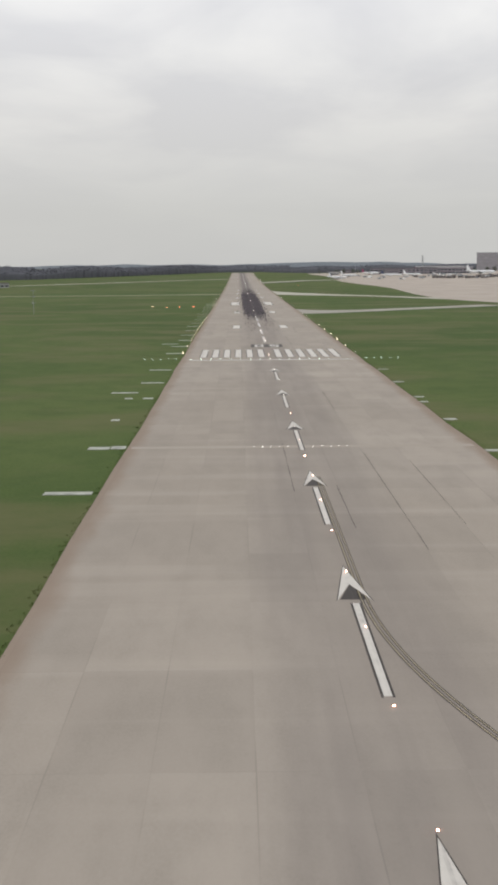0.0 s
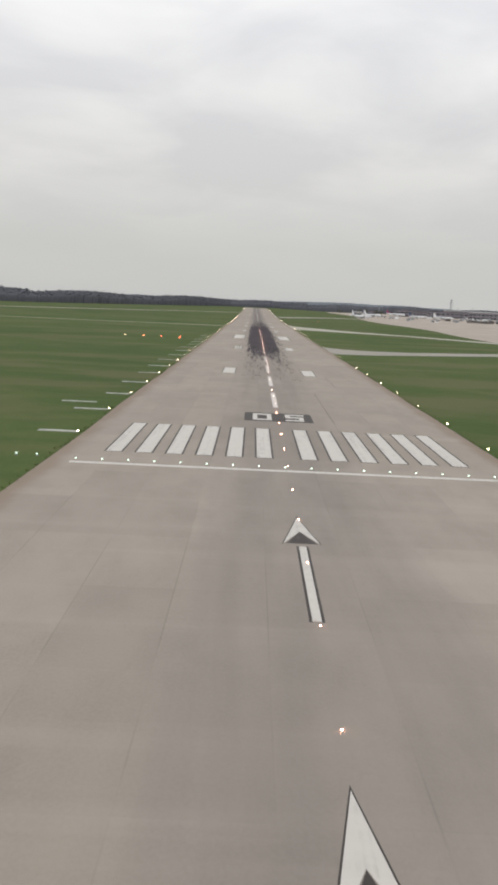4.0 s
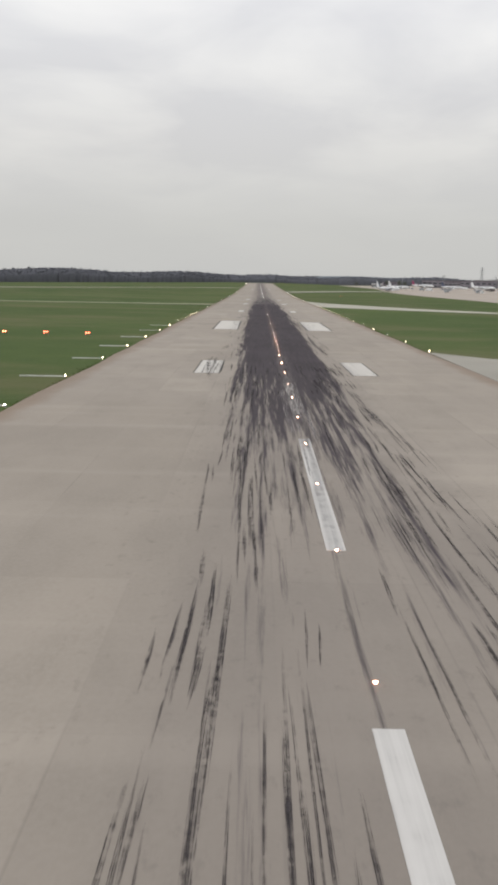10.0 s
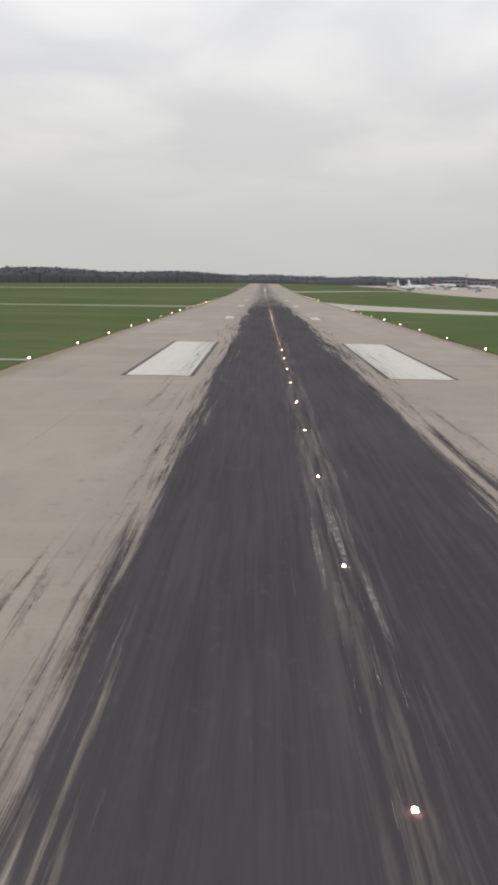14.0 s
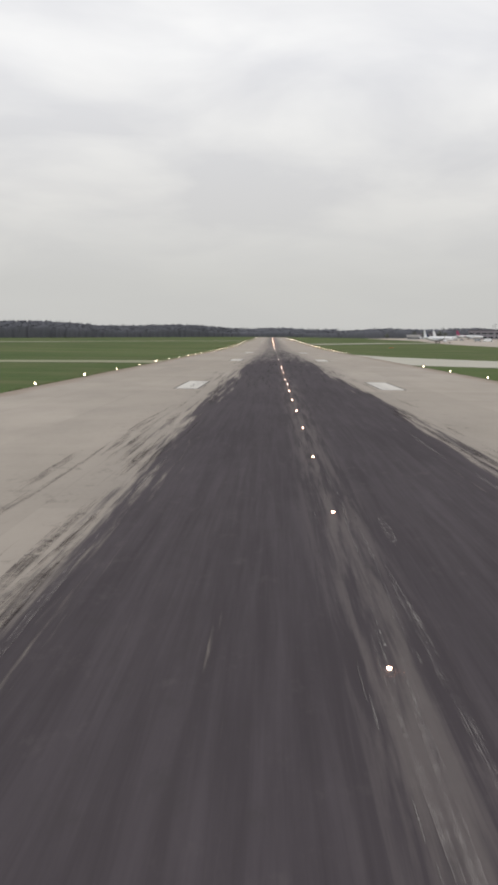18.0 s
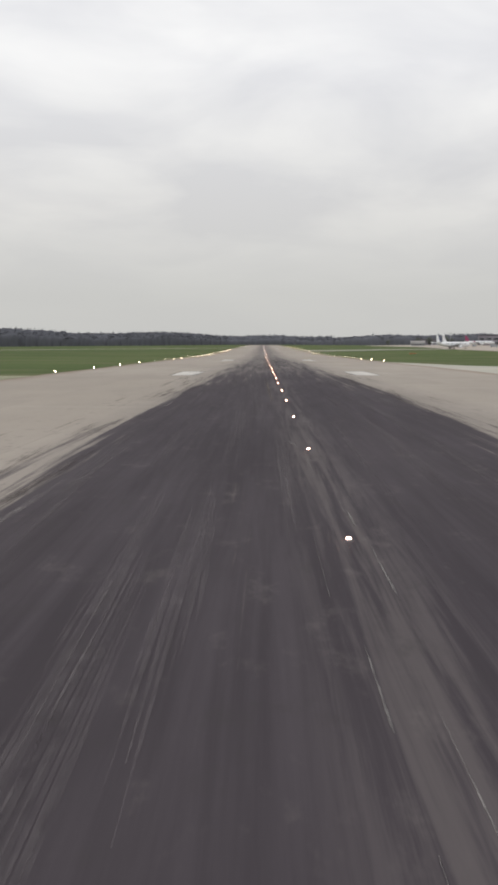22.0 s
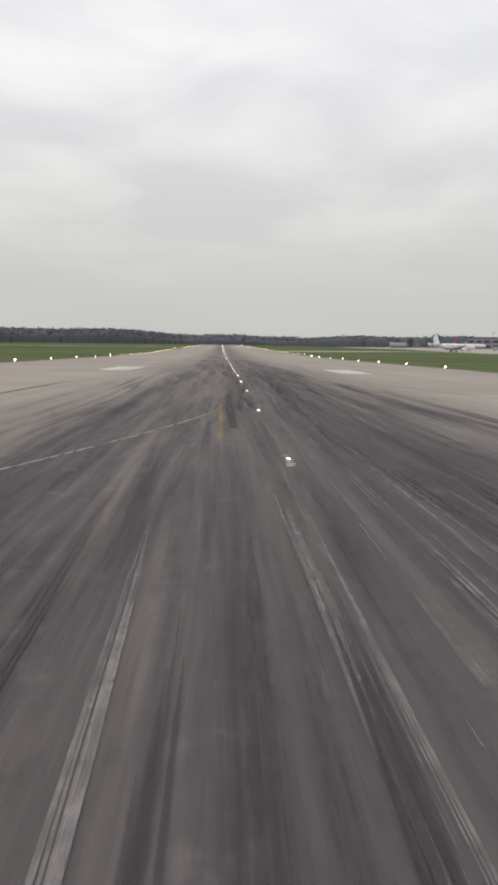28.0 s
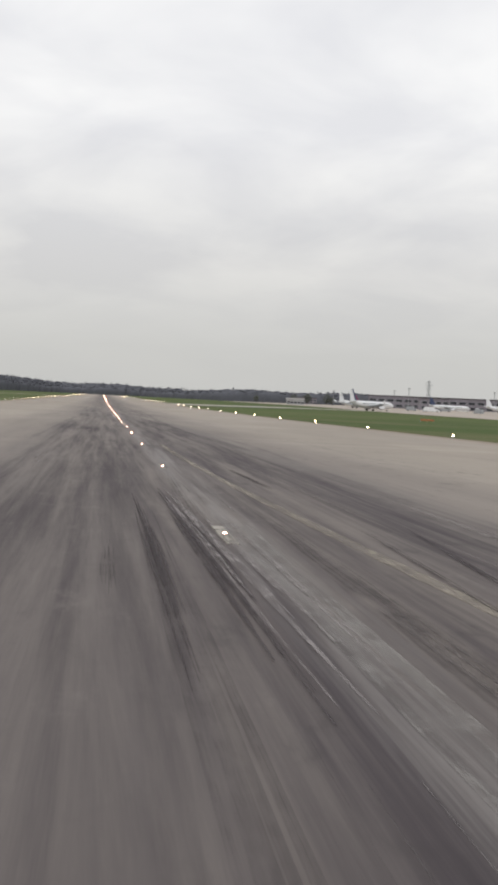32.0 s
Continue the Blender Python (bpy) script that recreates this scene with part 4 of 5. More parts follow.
for y in (802.1, 895.4):
    lid = holder("inset_fitting", -0.1, y, 0.0)
    mesh("plate", *bevelled(-0.10, 0.10, -0.18, 0.18, -0.04, 0.017, 0.004), LAMP_PLATE, lid, label="pale scratched plate")
    mesh("lid", *lathe([(0.065, -0.03), (0.065, 0.02), (0.045, 0.026)], 12), BLACK_METAL, lid, True, "dark metal lid")
    tagged(lid, "unlit fitting with dark lid set into the runway", "runway fitting")

# pale concrete strips that run from the lights into the grass
rnd = random.Random(17)


def drain_strip(x0, x1, y, w):
    cx = (x0 + x1) / 2
    v, f = bevelled(x0 - cx, x1 - cx, -w / 2, w / 2, -0.2, 0.05, 0.03)
    ob = mesh("concrete_strip", v, f, PALE_SLAB, loc=(cx, y, terr(cx, y) - 0.06))
    return tagged(ob, "pale weathered concrete strip lying in the grass", "concrete strip", "concrete strips in the grass")


for y in edge_ys:
    if 0 < y < 470:
        drain_strip(-27.8 - rnd.uniform(4.6, 6.0), -27.8, y + rnd.uniform(-1, 1), rnd.uniform(1.0, 1.7))
        if rnd.random() < 0.2:
            drain_strip(-37.5, -31.5, y + 12, 1.2)
for x0, x1, y, w in ((-34.0, -27.9, -37.8, 1.3), (-33.3, -27.9, -70.0, 1.3), (-38.0, -32.2, -90.0, 1.5), (-34.1, -32.4, -100.4, 1.6), (-30.2, -28.0, -100.4, 1.6),
                     (-33.2, -31.6, -132.5, 1.6), (-33.1, -29.8, -163.0, 2.2), (-29.6, -27.3, -162.6, 2.6), (-34.0, -28.0, -196.0, 1.6),
                     (27.5, 30.2, -40.5, 1.2), (27.2, 29.8, -72.0, 1.5), (27.3, 29.4, -101.7, 1.4), (27.2, 28.9, -109.9, 1.6), (27.2, 29.6, -135.0, 1.8), (27.3, 30.6, -168.0, 1.6)):
    drain_strip(x0, x1, y, w)


# tufts of grass that lean over the runway's borders
rnd = random.Random(77)
vs, fs = [], []
for i in range(5200):
    side = rnd.choice((-1, 1))
    y = rnd.uniform(-330, 1080)
    if side > 0 and (290 < y < 366 or 715 < y < 890) or side < 0 and 716 < y < 756:
        continue
    x = side * (26.9 + abs(rnd.gauss(0, 0.45)))
    for j in range(3):
        a, h = rnd.uniform(0, 6.283), rnd.uniform(0.02, 0.10)
        px, py = x + rnd.uniform(-0.2, 0.2), y + rnd.uniform(-0.3, 0.3)
        dx, dy = 0.07 * math.cos(a), 0.07 * math.sin(a)
        z = terr(px, py) - 0.12
        o = len(vs)
        vs += [(px - dx, py - dy, z), (px + dx, py + dy, z), (px + rnd.uniform(-0.1, 0.1) - dy, py + rnd.uniform(-0.1, 0.1) + dx, z + 0.1 + h)]
        fs.append((o, o + 1, o + 2))
tagged(mesh("grass_tufts", vs, fs, GRASS), "uneven grass tufts along the runway borders", "grass", kind="stuff")


# ---- aircraft ----
def airliner(x, y, heading, length=38.0, tail=AIR_NAVY, belly=AIR_WHITE, label="", winglets=True, edge=None):
    """A twin-engined jet that stands on its wheels; heading in degrees clockwise from the runway's direction."""
    k = length / 38.0
    top = holder("airliner", x, y, terr(x, y) - 0.02, -heading)
    r = 2.0

    def rescale(vf):
        return [(a * k, b * k, c * k) for a, b, c in vf[0]], vf[1]

    body = [(0, 19.0, 3.1, 0.15, 0.15), (0, 18.5, 3.2, 0.75, 0.7), (0, 17.5, 3.4, 1.3, 1.25), (0, 15.8, 3.6, 1.8, 1.8), (0, 13.5, 3.7, r, r), (0, -7.5, 3.7, r, r),
            (0, -11.5, 4.0, 1.75, 1.7), (0, -15.0, 4.5, 1.15, 1.1), (0, -17.8, 4.9, 0.55, 0.5), (0, -19.0, 5.1, 0.2, 0.2)]
    fus = mesh("fuselage", *rescale(tube(body, 18)), belly, top, True, "glossy white fuselage")
    glass = merge(*[slab(s * r * 0.985 - 0.05, s * r * 0.985 + 0.05, b, b + 0.32, 4.05, 4.5) for s in (-1, 1) for b in [-9 + 0.9 * i for i in range(24)]])
    mesh("cabin_windows", *rescale(glass), GLASS_DARK, fus, label="row of dark cabin windows")
    mesh("cockpit_window", *rescale(([(-1.25, 16.7, 4.3), (1.25, 16.7, 4.3), (0.8, 17.55, 4.2), (-0.8, 17.55, 4.2), (-1.1, 16.5, 4.95), (1.1, 16.5, 4.95)], [(0, 3, 2, 1), (0, 1, 5, 4), (3, 4, 5, 2), (0, 4, 3), (1, 2, 5)])), GLASS_DARK, fus)
    for s in (-1, 1):
        def plate(p, t):
            v = [(a, b, c + t) for a, b, c in p] + [(a, b, c - t) for a, b, c in p]
            n = len(p)
            return v, [tuple(range(n)), tuple(range(2 * n - 1, n - 1, -1))] + [(i, n + i, n + (i + 1) % n, (i + 1) % n) for i in range(n)]
        wing = mesh("wing", *rescale(plate([(s * 1.6, 4.2, 2.7), (s * 6.0, 0.9, 3.1), (s * 17.0, -6.0, 4.2), (s * 17.0, -7.6, 4.2), (s * 6.0, -3.8, 3.1), (s * 1.6, -3.9, 2.7)], 0.22)), AIR_GREY, top, label="swept grey wing")
        if winglets:
            v = [(s * 17.0, -6.3, 4.1), (s * 17.0, -7.7, 4.1), (s * 17.7, -8.6, 6.4), (s * 17.7, -7.9, 6.4)]
            v += [(a + s * 0.15, b, c) for a, b, c in v]
            mesh("winglet", *rescale((v, [(0, 1, 2, 3), (7, 6, 5, 4), (0, 4, 5, 1), (1, 5, 6, 2), (2, 6, 7, 3), (3, 7, 4, 0)])), tail, wing)
        eng = mesh("engine", *rescale(tube([(s * 5.6, 4.6, 1.75, 0.85, 0.85), (s * 5.6, 4.2, 1.75, 1.05, 1.05), (s * 5.6, 2.2, 1.75, 1.08, 1.08), (s * 5.6, 0.2, 1.85, 0.7, 0.7)], 14)), belly, top, True, "round jet engine under the wing")
        mesh("fan", *rescale(tube([(s * 5.6, 4.62, 1.75, 0.8, 0.8), (s * 5.6, 4.55, 1.75, 0.8, 0.8)], 14)), BLACK_METAL, eng)
        mesh("pylon", *rescale(slab(s * 5.6 - 0.12, s * 5.6 + 0.12, -0.6, 2.6, 2.5, 3.2)), AIR_GREY, eng)
        mesh("tailplane", *rescale(plate([(s * 0.6, -14.2, 5.0), (s * 6.6, -17.6, 5.6), (s * 6.6, -18.8, 5.6), (s * 0.5, -17.6, 5.0)], 0.12)), belly, top)
        leg = mesh("main_gear", *rescale(rod((s * 2.6, -1.2, 0.5), (s * 2.6, -1.2, 2.8), 0.14, 8)), STEEL, top)
        v, f = merge(*[lathe_side(s * 2.6 + o, -1.2, 0.55, 0.55, 0.32) for o in (-0.4, 0.4)])
        mesh("wheel", *rescale((v, f)), TYRE, leg)
    fin = [(0, -12.6, 5.6), (0, -16.3, 12.2), (0, -18.4, 12.2), (0, -17.9, 5.4)]
    v = [(0.16, b, c) for _, b, c in fin] + [(-0.16, b, c) for _, b, c in fin]
    mesh("tail_fin", *rescale((v, [(0, 1, 2, 3), (7, 6, 5, 4), (0, 4, 5, 1), (1, 5, 6, 2), (2, 6, 7, 3), (3, 7, 4, 0)])), tail, top, label="tall coloured tail fin")
    if edge:
        v = [(0.19 * s, b, c) for s in (1, -1) for b, c in ((-12.4, 5.6), (-16.15, 12.3), (-17.0, 12.3), (-14.2, 5.6))]
        mesh("fin_stripe", *rescale((v, [(0, 1, 2, 3), (7, 6, 5, 4), (0, 4, 5, 1), (1, 5, 6, 2), (2, 6, 7, 3), (3, 7, 4, 0)])), edge, top, label="dark blue leading edge stripe")
    nose = mesh("nose_gear", *rescale(rod((0, 13.8, 0.4), (0, 13.8, 2.2), 0.1, 8)), STEEL, top)
    mesh("wheel", *rescale(merge(lathe_side(-0.22, 13.8, 0.4, 0.4, 0.2), lathe_side(0.22, 13.8, 0.4, 0.4, 0.2))), TYRE, nose)
    return tagged(top, label, "airplane", "parked airliners")


def lathe_side(x, y, z, r, w, n=12):
    v = [(x + s * w / 2, y + q * r * math.cos(2 * math.pi * i / n), z + q * r * math.sin(2 * math.pi * i / n)) for s, q in ((-1, 1), (1, 1)) for i in range(n)]
    return v, [(i, (i + 1) % n, n + (i + 1) % n, n + i) for i in range(n)] + [tuple(range(n - 1, -1, -1)), tuple(range(n, 2 * n))]


airliner(165, 1562, 58, 40, AIR_WHITE, AIR_WHITE, "white jet airliner with blue-edged tail on the apron", True, AIR_NAVY)
airliner(205, 1768, 62, 38, AIR_WHITE, AIR_WHITE, "white jet airliner with white tail behind another aircraft")
airliner(275, 1990, 98, 38, AIR_MAGENTA, AIR_WHITE, "white jet airliner with dark magenta tail by the terminal")
airliner(286, 1772, 106, 34, AIR_NAVY, AIR_WHITE, "white jet airliner with dark tail broadside to the terminal", False)
airliner(326, 1745, 100, 36, AIR_WHITE, AIR_WHITE, "white jet airliner parked nose out before the terminal")
airliner(402, 2080, 75, 38, AIR_MAGENTA, AIR_WHITE, "white jet airliner with magenta tail at a distant stand")
airliner(459, 1750, 92, 57, AIR_WHITE, AIR_WHITE, "large white wide-body jet airliner near the big hangar", False)


# ---- buildings ----
def building(name, x, y, w, d, h, turn, wall, roof, label, cat, storeys=2, bays=8, overhang=0.6):
    top = holder(name, x, y, terr(x, y) - 0.3, turn)
    mesh("wall", *bevelled(-w / 2, w / 2, -d / 2, d / 2, 0, h, 0.1), wall, top)
    mesh("roof", *bevelled(-w / 2 - overhang, w / 2 + overhang, -d / 2 - overhang, d / 2 + overhang, h + 0.01, h + 0.9, 0.15), roof, top, label="flat roof slab")
    bw = w / bays
    for s in range(storeys):
        z0 = 1.2 + s * (h - 1.5) / storeys
        z1 = z0 + (h - 1.5) / storeys * 0.5
        for i in range(bays):
            cx = -w / 2 + bw * (i + 0.5)
            win = mesh("window", *slab(cx - bw * 0.38, cx + bw * 0.38, -d / 2 - 0.08, -d / 2 + 0.1, z0, z1), AIR_GREY, top, label="wide window in a metal frame")
            mesh("pane", *slab(cx - bw * 0.35, cx + bw * 0.35, -d / 2 - 0.11, -d / 2 - 0.085, z0 + 0.15, z1 - 0.15), GLASS_DARK, win)
    return tagged(top, label, cat)


building("terminal_building", 352, 1990, 150, 40, 12, -28, WALL_MAUVE, ROOF_DARK, "long low mauve-grey terminal with dark flat roof", "terminal", 2, 16)
building("terminal_wing", 445, 1930, 70, 34, 13, -20, WALL_MAUVE, ROOF_WHITE, "mauve-grey two-storey terminal wing with flat white roof", "terminal", 2, 9)
building("cargo_building", 304, 1872, 26, 18, 11, -8, WALL_MAUVE, ROOF_DARK, "mauve-grey cube-like cargo building on the apron", "building", 2, 4)
hangar = building("hangar", 628, 2200, 150, 60, 41, -14, WALL_GREY, AIR_GREY, "huge mauve-grey aircraft hangar with flat roof", "hangar", 0, 5)
for i in range(4):
    mesh("hangar_door", *bevelled(-60 + 30.2 * i, -30 + 30.2 * i, -30.5, -30.05, 0, 26, 0.1), WALL_GREY, hangar, label="tall grey sliding door leaf")
building("office_block", 470, 2240, 110, 24, 12, -10, WALL_GREY, ROOF_WHITE, "low grey office block behind the apron", "building", 3, 12)
building("service_building", 202, 2030, 18, 10, 6, -5, WALL_PALE, ROOF_WHITE, "small white service building before the trees", "building", 1, 5)
building("service_building", 250, 2230, 30, 14, 8, 0, WALL_MAUVE, ROOF_DARK, "grey service building before the woods", "building", 2, 6)
building("farm_building", -345, 1180, 26, 14, 6, 24, WALL_PALE, ROOF_DARK, "low pale shed at the edge of the airfield", "shed", 1, 4)


def mast(x, y, h, arms=2):
    """A lattice mast with a lamp head."""
    top = holder("floodlight_mast", x, y, terr(x, y) - 0.2)
    pole = []
    for a in range(3):
        c, s = math.cos(a * 2.09), math.sin(a * 2.09)
        pole.append(rod((0.6 * c, 0.6 * s, 0), (0.25 * c, 0.25 * s, h), 0.11, 5))
        c2, s2 = math.cos((a + 1) * 2.09), math.sin((a + 1) * 2.09)
        for i in range(int(h / 3)):
            z = 3 * i
            q, q2 = 0.6 - 0.35 * z / h, 0.6 - 0.35 * (z + 3) / h
            pole.append(rod((q * c, q * s, z), (q2 * c2, q2 * s2, z + 3), 0.06, 4))
    mesh("lattice", *merge(*pole), STEEL, top)
    mesh("platform", *bevelled(-1.4, 1.4, -0.6, 0.6, h, h + 0.25, 0.05), STEEL, top)
    for i in range(4):
        mesh("floodlight", *bevelled(-1.3 + 0.7 * i, -0.8 + 0.7 * i, -0.75, -0.35, h + 0.3, h + 0.8, 0.05), BLACK_METAL, top)
    return tagged(top, "tall thin steel lattice mast with floodlights", "mast", "apron masts")


for x, y, h in ((300, 1940, 20), (385, 1930, 19), (430, 2010, 20), (330, 2100, 19), (250, 2060, 16), (480, 1990, 20)):
    mast(x, y, h)


def pylon(x, y, h):
    top = holder("power_pylon", x, y, terr(x, y) - 0.2, 20)
    w = 3.2
    legs = [rod((a * w, b * w, 0), (a * 0.5, b * 0.5, h), 0.18, 5) for a in (-1, 1) for b in (-1, 1)]
    for i in range(9):
        z0, z1 = h * i / 9, h * (i + 1) / 9
        q0, q1 = w - (w - 0.5) * i / 9, w - (w - 0.5) * (i + 1) / 9
        for b in (-1, 1):
            legs += [rod((-q0, b * q0, z0), (q1, b * q1, z1), 0.1, 4), rod((q0, b * q0, z0), (-q1, b * q1, z1), 0.1, 4)]
            legs += [rod((b * q0, -q0, z0), (b * q1, q1, z1), 0.1, 4)]
    mesh("lattice_tower", *merge(*legs), STEEL, top)
    for z, r in ((h * 0.72, 6.0), (h * 0.84, 7.5), (h * 0.95, 5.0)):
        mesh("crossarm", *merge(rod((-r, 0, z), (r, 0, z), 0.16, 5), rod((-r, 0, z), (0, 0, z + 1.6), 0.1, 4), rod((r, 0, z), (0, 0, z + 1.6), 0.1, 4)), STEEL, top)
    return tagged(top, "grey steel lattice power pylon behind the terminal", "pylon")


pylon(449, 2350, 38)


# ---- vehicles and small things on the apron ----
def van(x, y, turn, mat, label, w=2.2, l=6.0, h=2.4):
    top = holder("service_van", x, y, terr(x, y), turn)
    v = [(s * w / 2, b, c) for s in (-1, 1) for b, c in ((-l / 2, 0.4), (l / 2, 0.4), (l / 2, 1.2), (l / 2 - 1.2, 1.4), (l / 2 - 1.8, h), (-l / 2, h))]
    mesh("body", v, [(0, 1, 2, 3, 4, 5), (11, 10, 9, 8, 7, 6)] + [(i, i + 6, (i + 1) % 6 + 6, (i + 1) % 6) for i in range(6)], mat, top)
    mesh("windscreen", *slab(-w * 0.45, w * 0.45, l / 2 - 1.75, l / 2 - 1.2, 1.5, h - 0.2), GLASS_DARK, top)
    for s in (-1, 1):
        for b in (-l / 2 + 1.1, l / 2 - 1.2):
            mesh("wheel", *lathe_side(s * w * 0.47, b, 0.38, 0.38, 0.25), TYRE, top)
    return tagged(top, label, "van", "apron vehicles")


rnd = random.Random(5)
for i in range(70):
    x, y = rnd.uniform(225, 480), rnd.uniform(1440, 1890)
    if abs(x - 286) + abs(y - 1772) < 60 or abs(x - 326) + abs(y - 1745) < 60 or abs(x - 304) + abs(y - 1872) < 40 or abs(x - 196) + abs(y - 1770) < 50:
        continue
    dark = rnd.random() < 0.65
    van(x, y, rnd.uniform(0, 360), (AIR_GREY if dark else AIR_WHITE), "grey apron service van" if dark else "white apron service van", l=rnd.uniform(5, 11), h=rnd.uniform(2.2, 3.6))

for i in range(48):
    bay = rnd.choice(((352, 1520), (392, 1480), (430, 1560), (455, 1500), (325, 1610)))
    van(bay[0] + rnd.gauss(0, 14), bay[1] + rnd.gauss(0, 26), rnd.uniform(0, 360), AIR_DARK, "dark service truck among others on the apron", l=rnd.uniform(6, 13), h=rnd.uniform(2.4, 4.2))

sign = holder("taxi_sign", 72, 1150, terr(72, 1150), 10)
mesh("board", *bevelled(-1.7, 1.7, -0.12, 0.12, 0.2, 0.62, 0.04), ORANGE, sign, label="orange sign board")
for x in (-1.7, 0, 1.7):
    mesh("leg", *lathe([(0.05, -0.1), (0.05, 0.3)], 8, x, 0), STEEL, sign)
tagged(sign, "long low orange sign board standing in the grass", "sign")

glide = holder("antenna_mast", -135, 330, terr(-135, 330))
mesh("mast", *lathe([(0.12, 0), (0.08, 14)], 8), STEEL, glide)
for z in (6, 10, 13.5):
    mesh("antenna_arm", *bevelled(-1.2, 1.2, -0.2, 0.2, z, z + 0.5, 0.05), STEEL, glide)
tagged(glide, "slim steel glide path antenna mast in the grass", "antenna")


# ---- woods and trees ----
def clump(rnd, cx, cy, cz, r):
    """A small uneven tuft of leaves."""
    dirs = [(1, 0, 0), (-1, 0, 0), (0, 1, 0), (0, -1, 0), (0, 0, 1), (0, 0, -0.8)]
    v = [(cx + a * r * rnd.uniform(0.65, 1.25), cy + b * r * rnd.uniform(0.65, 1.25), cz + c * r * rnd.uniform(0.65, 1.25)) for a, b, c in dirs]
    return v, [(0, 2, 4), (2, 1, 4), (1, 3, 4), (3, 0, 4), (2, 0, 5), (1, 2, 5), (3, 1, 5), (0, 3, 5)]


def stature(y):
    """Old trees stand tallest in the near woods and lower towards the runway's far end."""
    return float(np.interp(y, (1500, 1700, 1950, 2200, 2500), (1.1, 1.2, 1.18, 0.88, 0.84)))


def wood(name, line, rows, per_row, hmin, hmax, seed, lift, label):
    """A strip of woodland along a line on the ground, several trees deep."""
    rnd = random.Random(seed)
    vs, fs = [], []
    seg = [math.dist(line[i], line[i + 1]) for i in range(len(line) - 1)]
    total = sum(seg)
    for row in range(rows):
        for i in range(per_row):
            d = (i + rnd.random()) / per_row * total
            j = 0
            while d > seg[j] and j < len(seg) - 1:
                d -= seg[j]
                j += 1
            q = min(1.0, d / seg[j])
            x = line[j][0] + (line[j + 1][0] - line[j][0]) * q + rnd.uniform(-6, 6)
            y = line[j][1] + (line[j + 1][1] - line[j][1]) * q + row * 16 + rnd.uniform(-6, 6)
            swell = 0.85 + 0.25 * math.sin(x / 90.0) * math.cos(x / 41.0 + 1)
            h = rnd.uniform(hmin, hmax) * swell * stature(y)
            g = terr(x, min(y, 2900)) + row * lift
            r = rnd.uniform(4.0, 6.6)
            pieces = [([(x - 0.3, y, g - 0.5), (x + 0.3, y, g - 0.5), (x, y + 0.4, g - 0.5), (x, y, g + h * 0.7)], [(0, 1, 3), (1, 2, 3), (2, 0, 3)])]
            for _ in range(3):
                u = rnd.uniform(0.80, 0.96)
                pieces.append(clump(rnd, x + rnd.uniform(-r, r) * (1.1 - 0.6 * u), y - 7.5 + 9 * u * u + rnd.uniform(-0.4, 0.8), g + h * u * 0.9, r * rnd.uniform(0.16, 0.28)))
            for v, f in pieces:
                o = len(vs)
                vs += v
                fs += [tuple(i2 + o for i2 in t) for t in f]
    # the close-set crowns behind the first row
    for row in range(0, rows):
        o, n = len(vs), per_row * 2
        for i in range(n + 1):
            d = i / n * total
            j = 0
            while d > seg[j] and j < len(seg) - 1:
                d -= seg[j]
                j += 1
            q = min(1.0, d / seg[j])
            x = line[j][0] + (line[j + 1][0] - line[j][0]) * q
            y = line[j][1] + (line[j + 1][1] - line[j][1]) * q + row * 16 + rnd.uniform(-3, 3)
            g = terr(x, min(y, 2900)) + row * lift
            h = rnd.uniform(0.82, 0.92) * (hmin + hmax) / 2 * (0.85 + 0.25 * math.sin(x / 90.0) * math.cos(x / 41.0 + 1))
            prof = ((0.0, -8.0), (0.35, -7.5), (0.62, -6.4), (0.86, -4.4), (1.0, 0.5), (0.85, 7.0))
            h *= rnd.uniform(0.95, 1.07) * stature(y)
            vs += [(x + rnd.uniform(-0.4, 0.4), y + b + rnd.uniform(-0.3, 0.3), g - 1 + h * u) for u, b in prof]
        for i in range(n):
            for k in range(5):
                fs.append((o + 6 * i + k, o + 6 * i + 6 + k, o + 6 * i + 7 + k, o + 6 * i + 1 + k))
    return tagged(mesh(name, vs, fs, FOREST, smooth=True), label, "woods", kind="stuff")


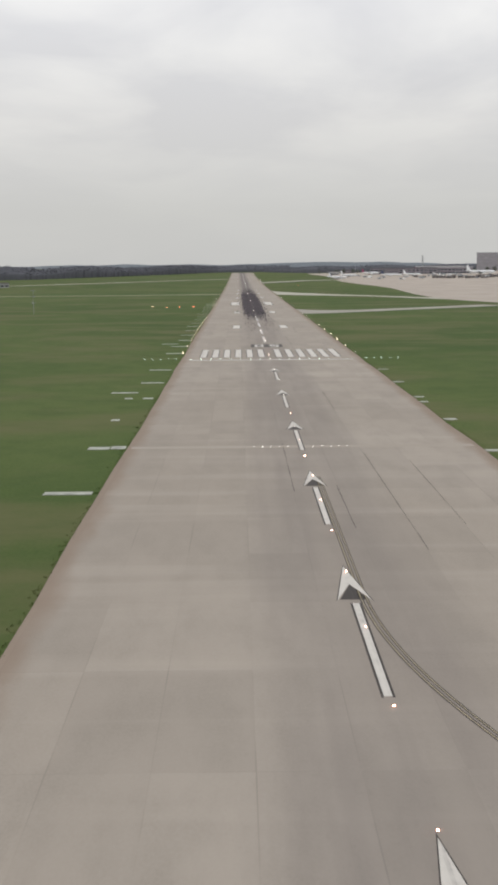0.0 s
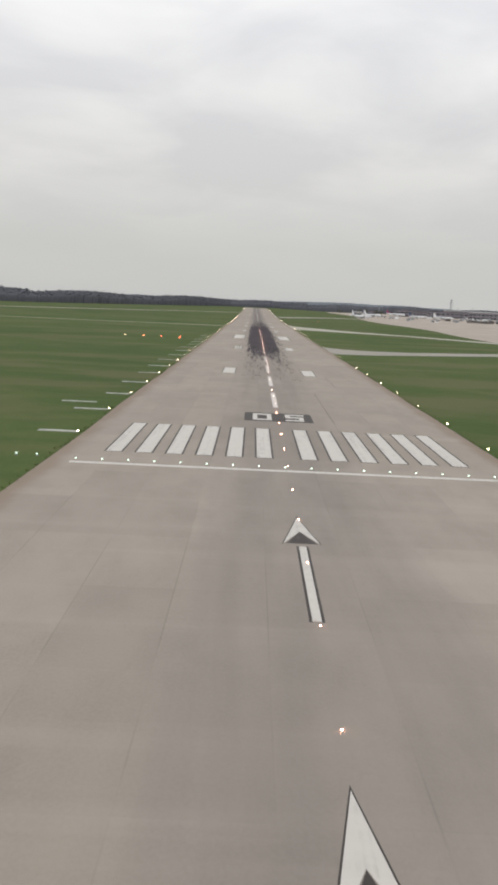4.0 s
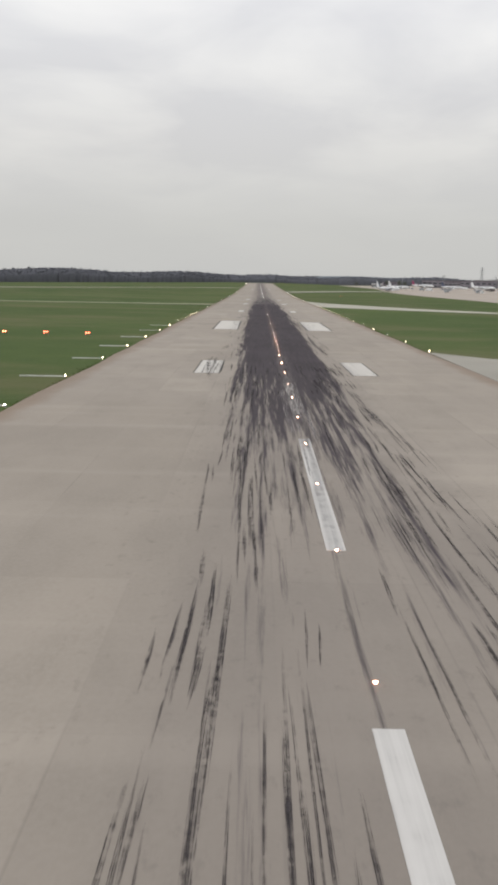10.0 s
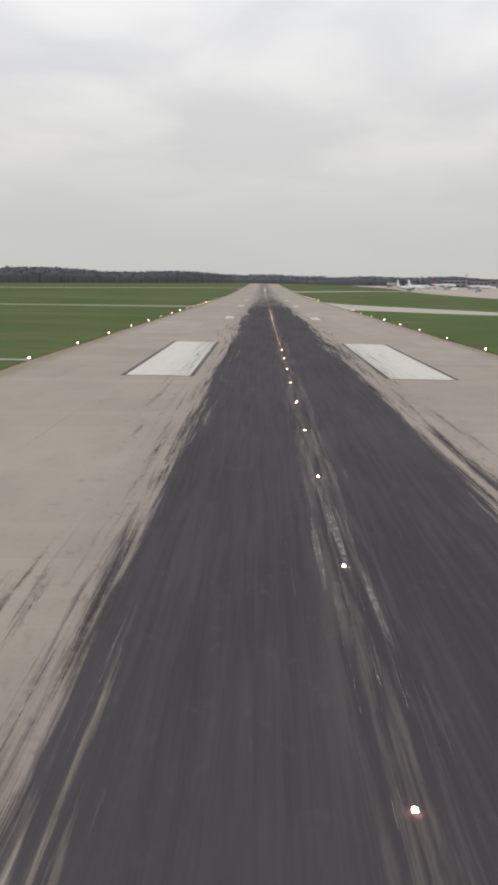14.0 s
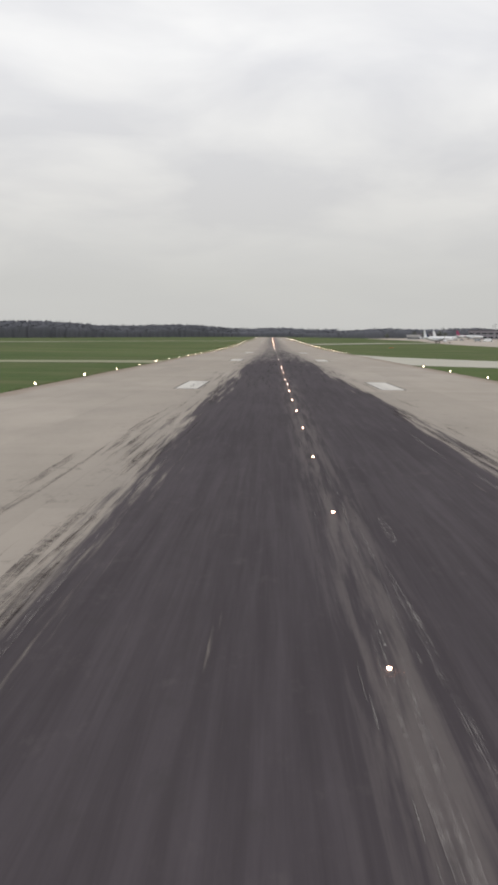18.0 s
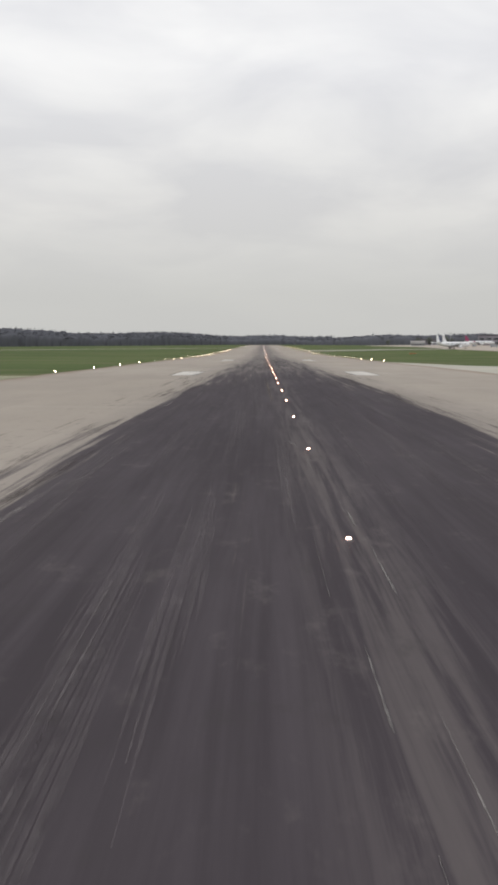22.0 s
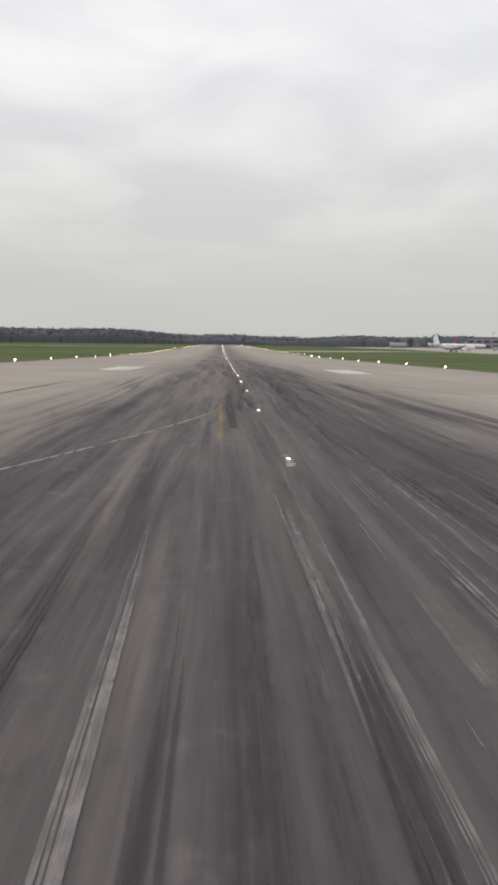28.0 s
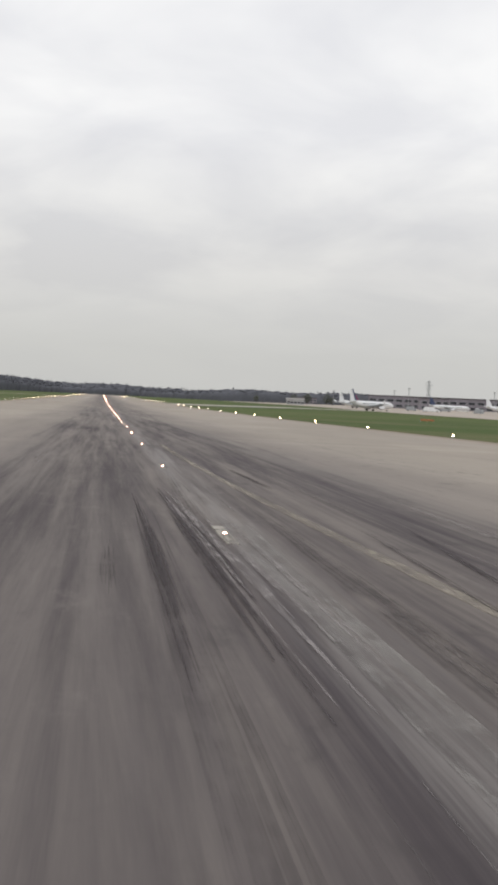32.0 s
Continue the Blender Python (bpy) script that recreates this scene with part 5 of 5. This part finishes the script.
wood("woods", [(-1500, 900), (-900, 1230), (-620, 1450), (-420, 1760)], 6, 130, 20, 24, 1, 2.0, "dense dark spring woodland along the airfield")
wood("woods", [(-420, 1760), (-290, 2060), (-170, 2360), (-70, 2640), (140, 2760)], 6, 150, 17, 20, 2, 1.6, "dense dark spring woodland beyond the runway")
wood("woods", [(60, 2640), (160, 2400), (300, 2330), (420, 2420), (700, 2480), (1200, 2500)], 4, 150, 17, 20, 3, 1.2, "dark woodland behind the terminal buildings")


def tree(x, y, h, seed):
    rnd = random.Random(seed)
    top = holder("tree", x, y, terr(x, y) - 0.1)
    limbs = [lathe([(0.45, 0), (0.33, h * 0.25), (0.2, h * 0.6)], 8)]
    for i in range(6):
        a = i * 1.05
        limbs.append(rod((0, 0, h * (0.25 + 0.05 * i)), (math.cos(a) * h * 0.27, math.sin(a) * h * 0.27, h * (0.5 + 0.05 * i)), 0.11, 5))
    mesh("trunk", *merge(*limbs), BARK, top)
    cl = []
    for _ in range(150):
        a, u = rnd.uniform(0, 6.283), rnd.random()
        q = h * 0.36 * math.sqrt(max(0.03, 1 - (2 * u - 1) ** 2)) * rnd.random() ** 0.4
        cl.append(clump(rnd, q * math.cos(a), q * math.sin(a), h * (0.24 + 0.74 * u), h * rnd.uniform(0.04, 0.085)))
    mesh("crown", *merge(*cl), LEAVES, top, label="loose crown of small leaf clumps")
    return tagged(top, "round leafy tree standing before the woods", "tree", "trees by the apron")


for i, (x, y, h) in enumerate(((210, 2080, 11), (226, 2085, 12), (247, 2080, 12), (262, 2120, 10), (176, 2140, 9), (520, 1960, 12), (540, 1975, 13))):
    tree(x, y, h, 40 + i)


# ---- far hills ----
def ridge(name, y, x0, x1, base, amp, seed, n=120):
    v, f = [], []
    for i in range(n + 1):
        x = x0 + (x1 - x0) * i / n
        z = base + amp * (noise.noise((x / 900.0, seed, 0)) + 0.35 * noise.noise((x / 160.0, seed, 3)) + 0.08 * noise.noise((x / 30.0, seed, 5)))
        v += [(x, y - 500, 5), (x, y - 120, z * 0.75), (x, y, z), (x, y + 300, 0)]
    for i in range(n):
        for k in range(3):
            o = 4 * i + k
            f.append((o, o + 4, o + 5, o + 1))
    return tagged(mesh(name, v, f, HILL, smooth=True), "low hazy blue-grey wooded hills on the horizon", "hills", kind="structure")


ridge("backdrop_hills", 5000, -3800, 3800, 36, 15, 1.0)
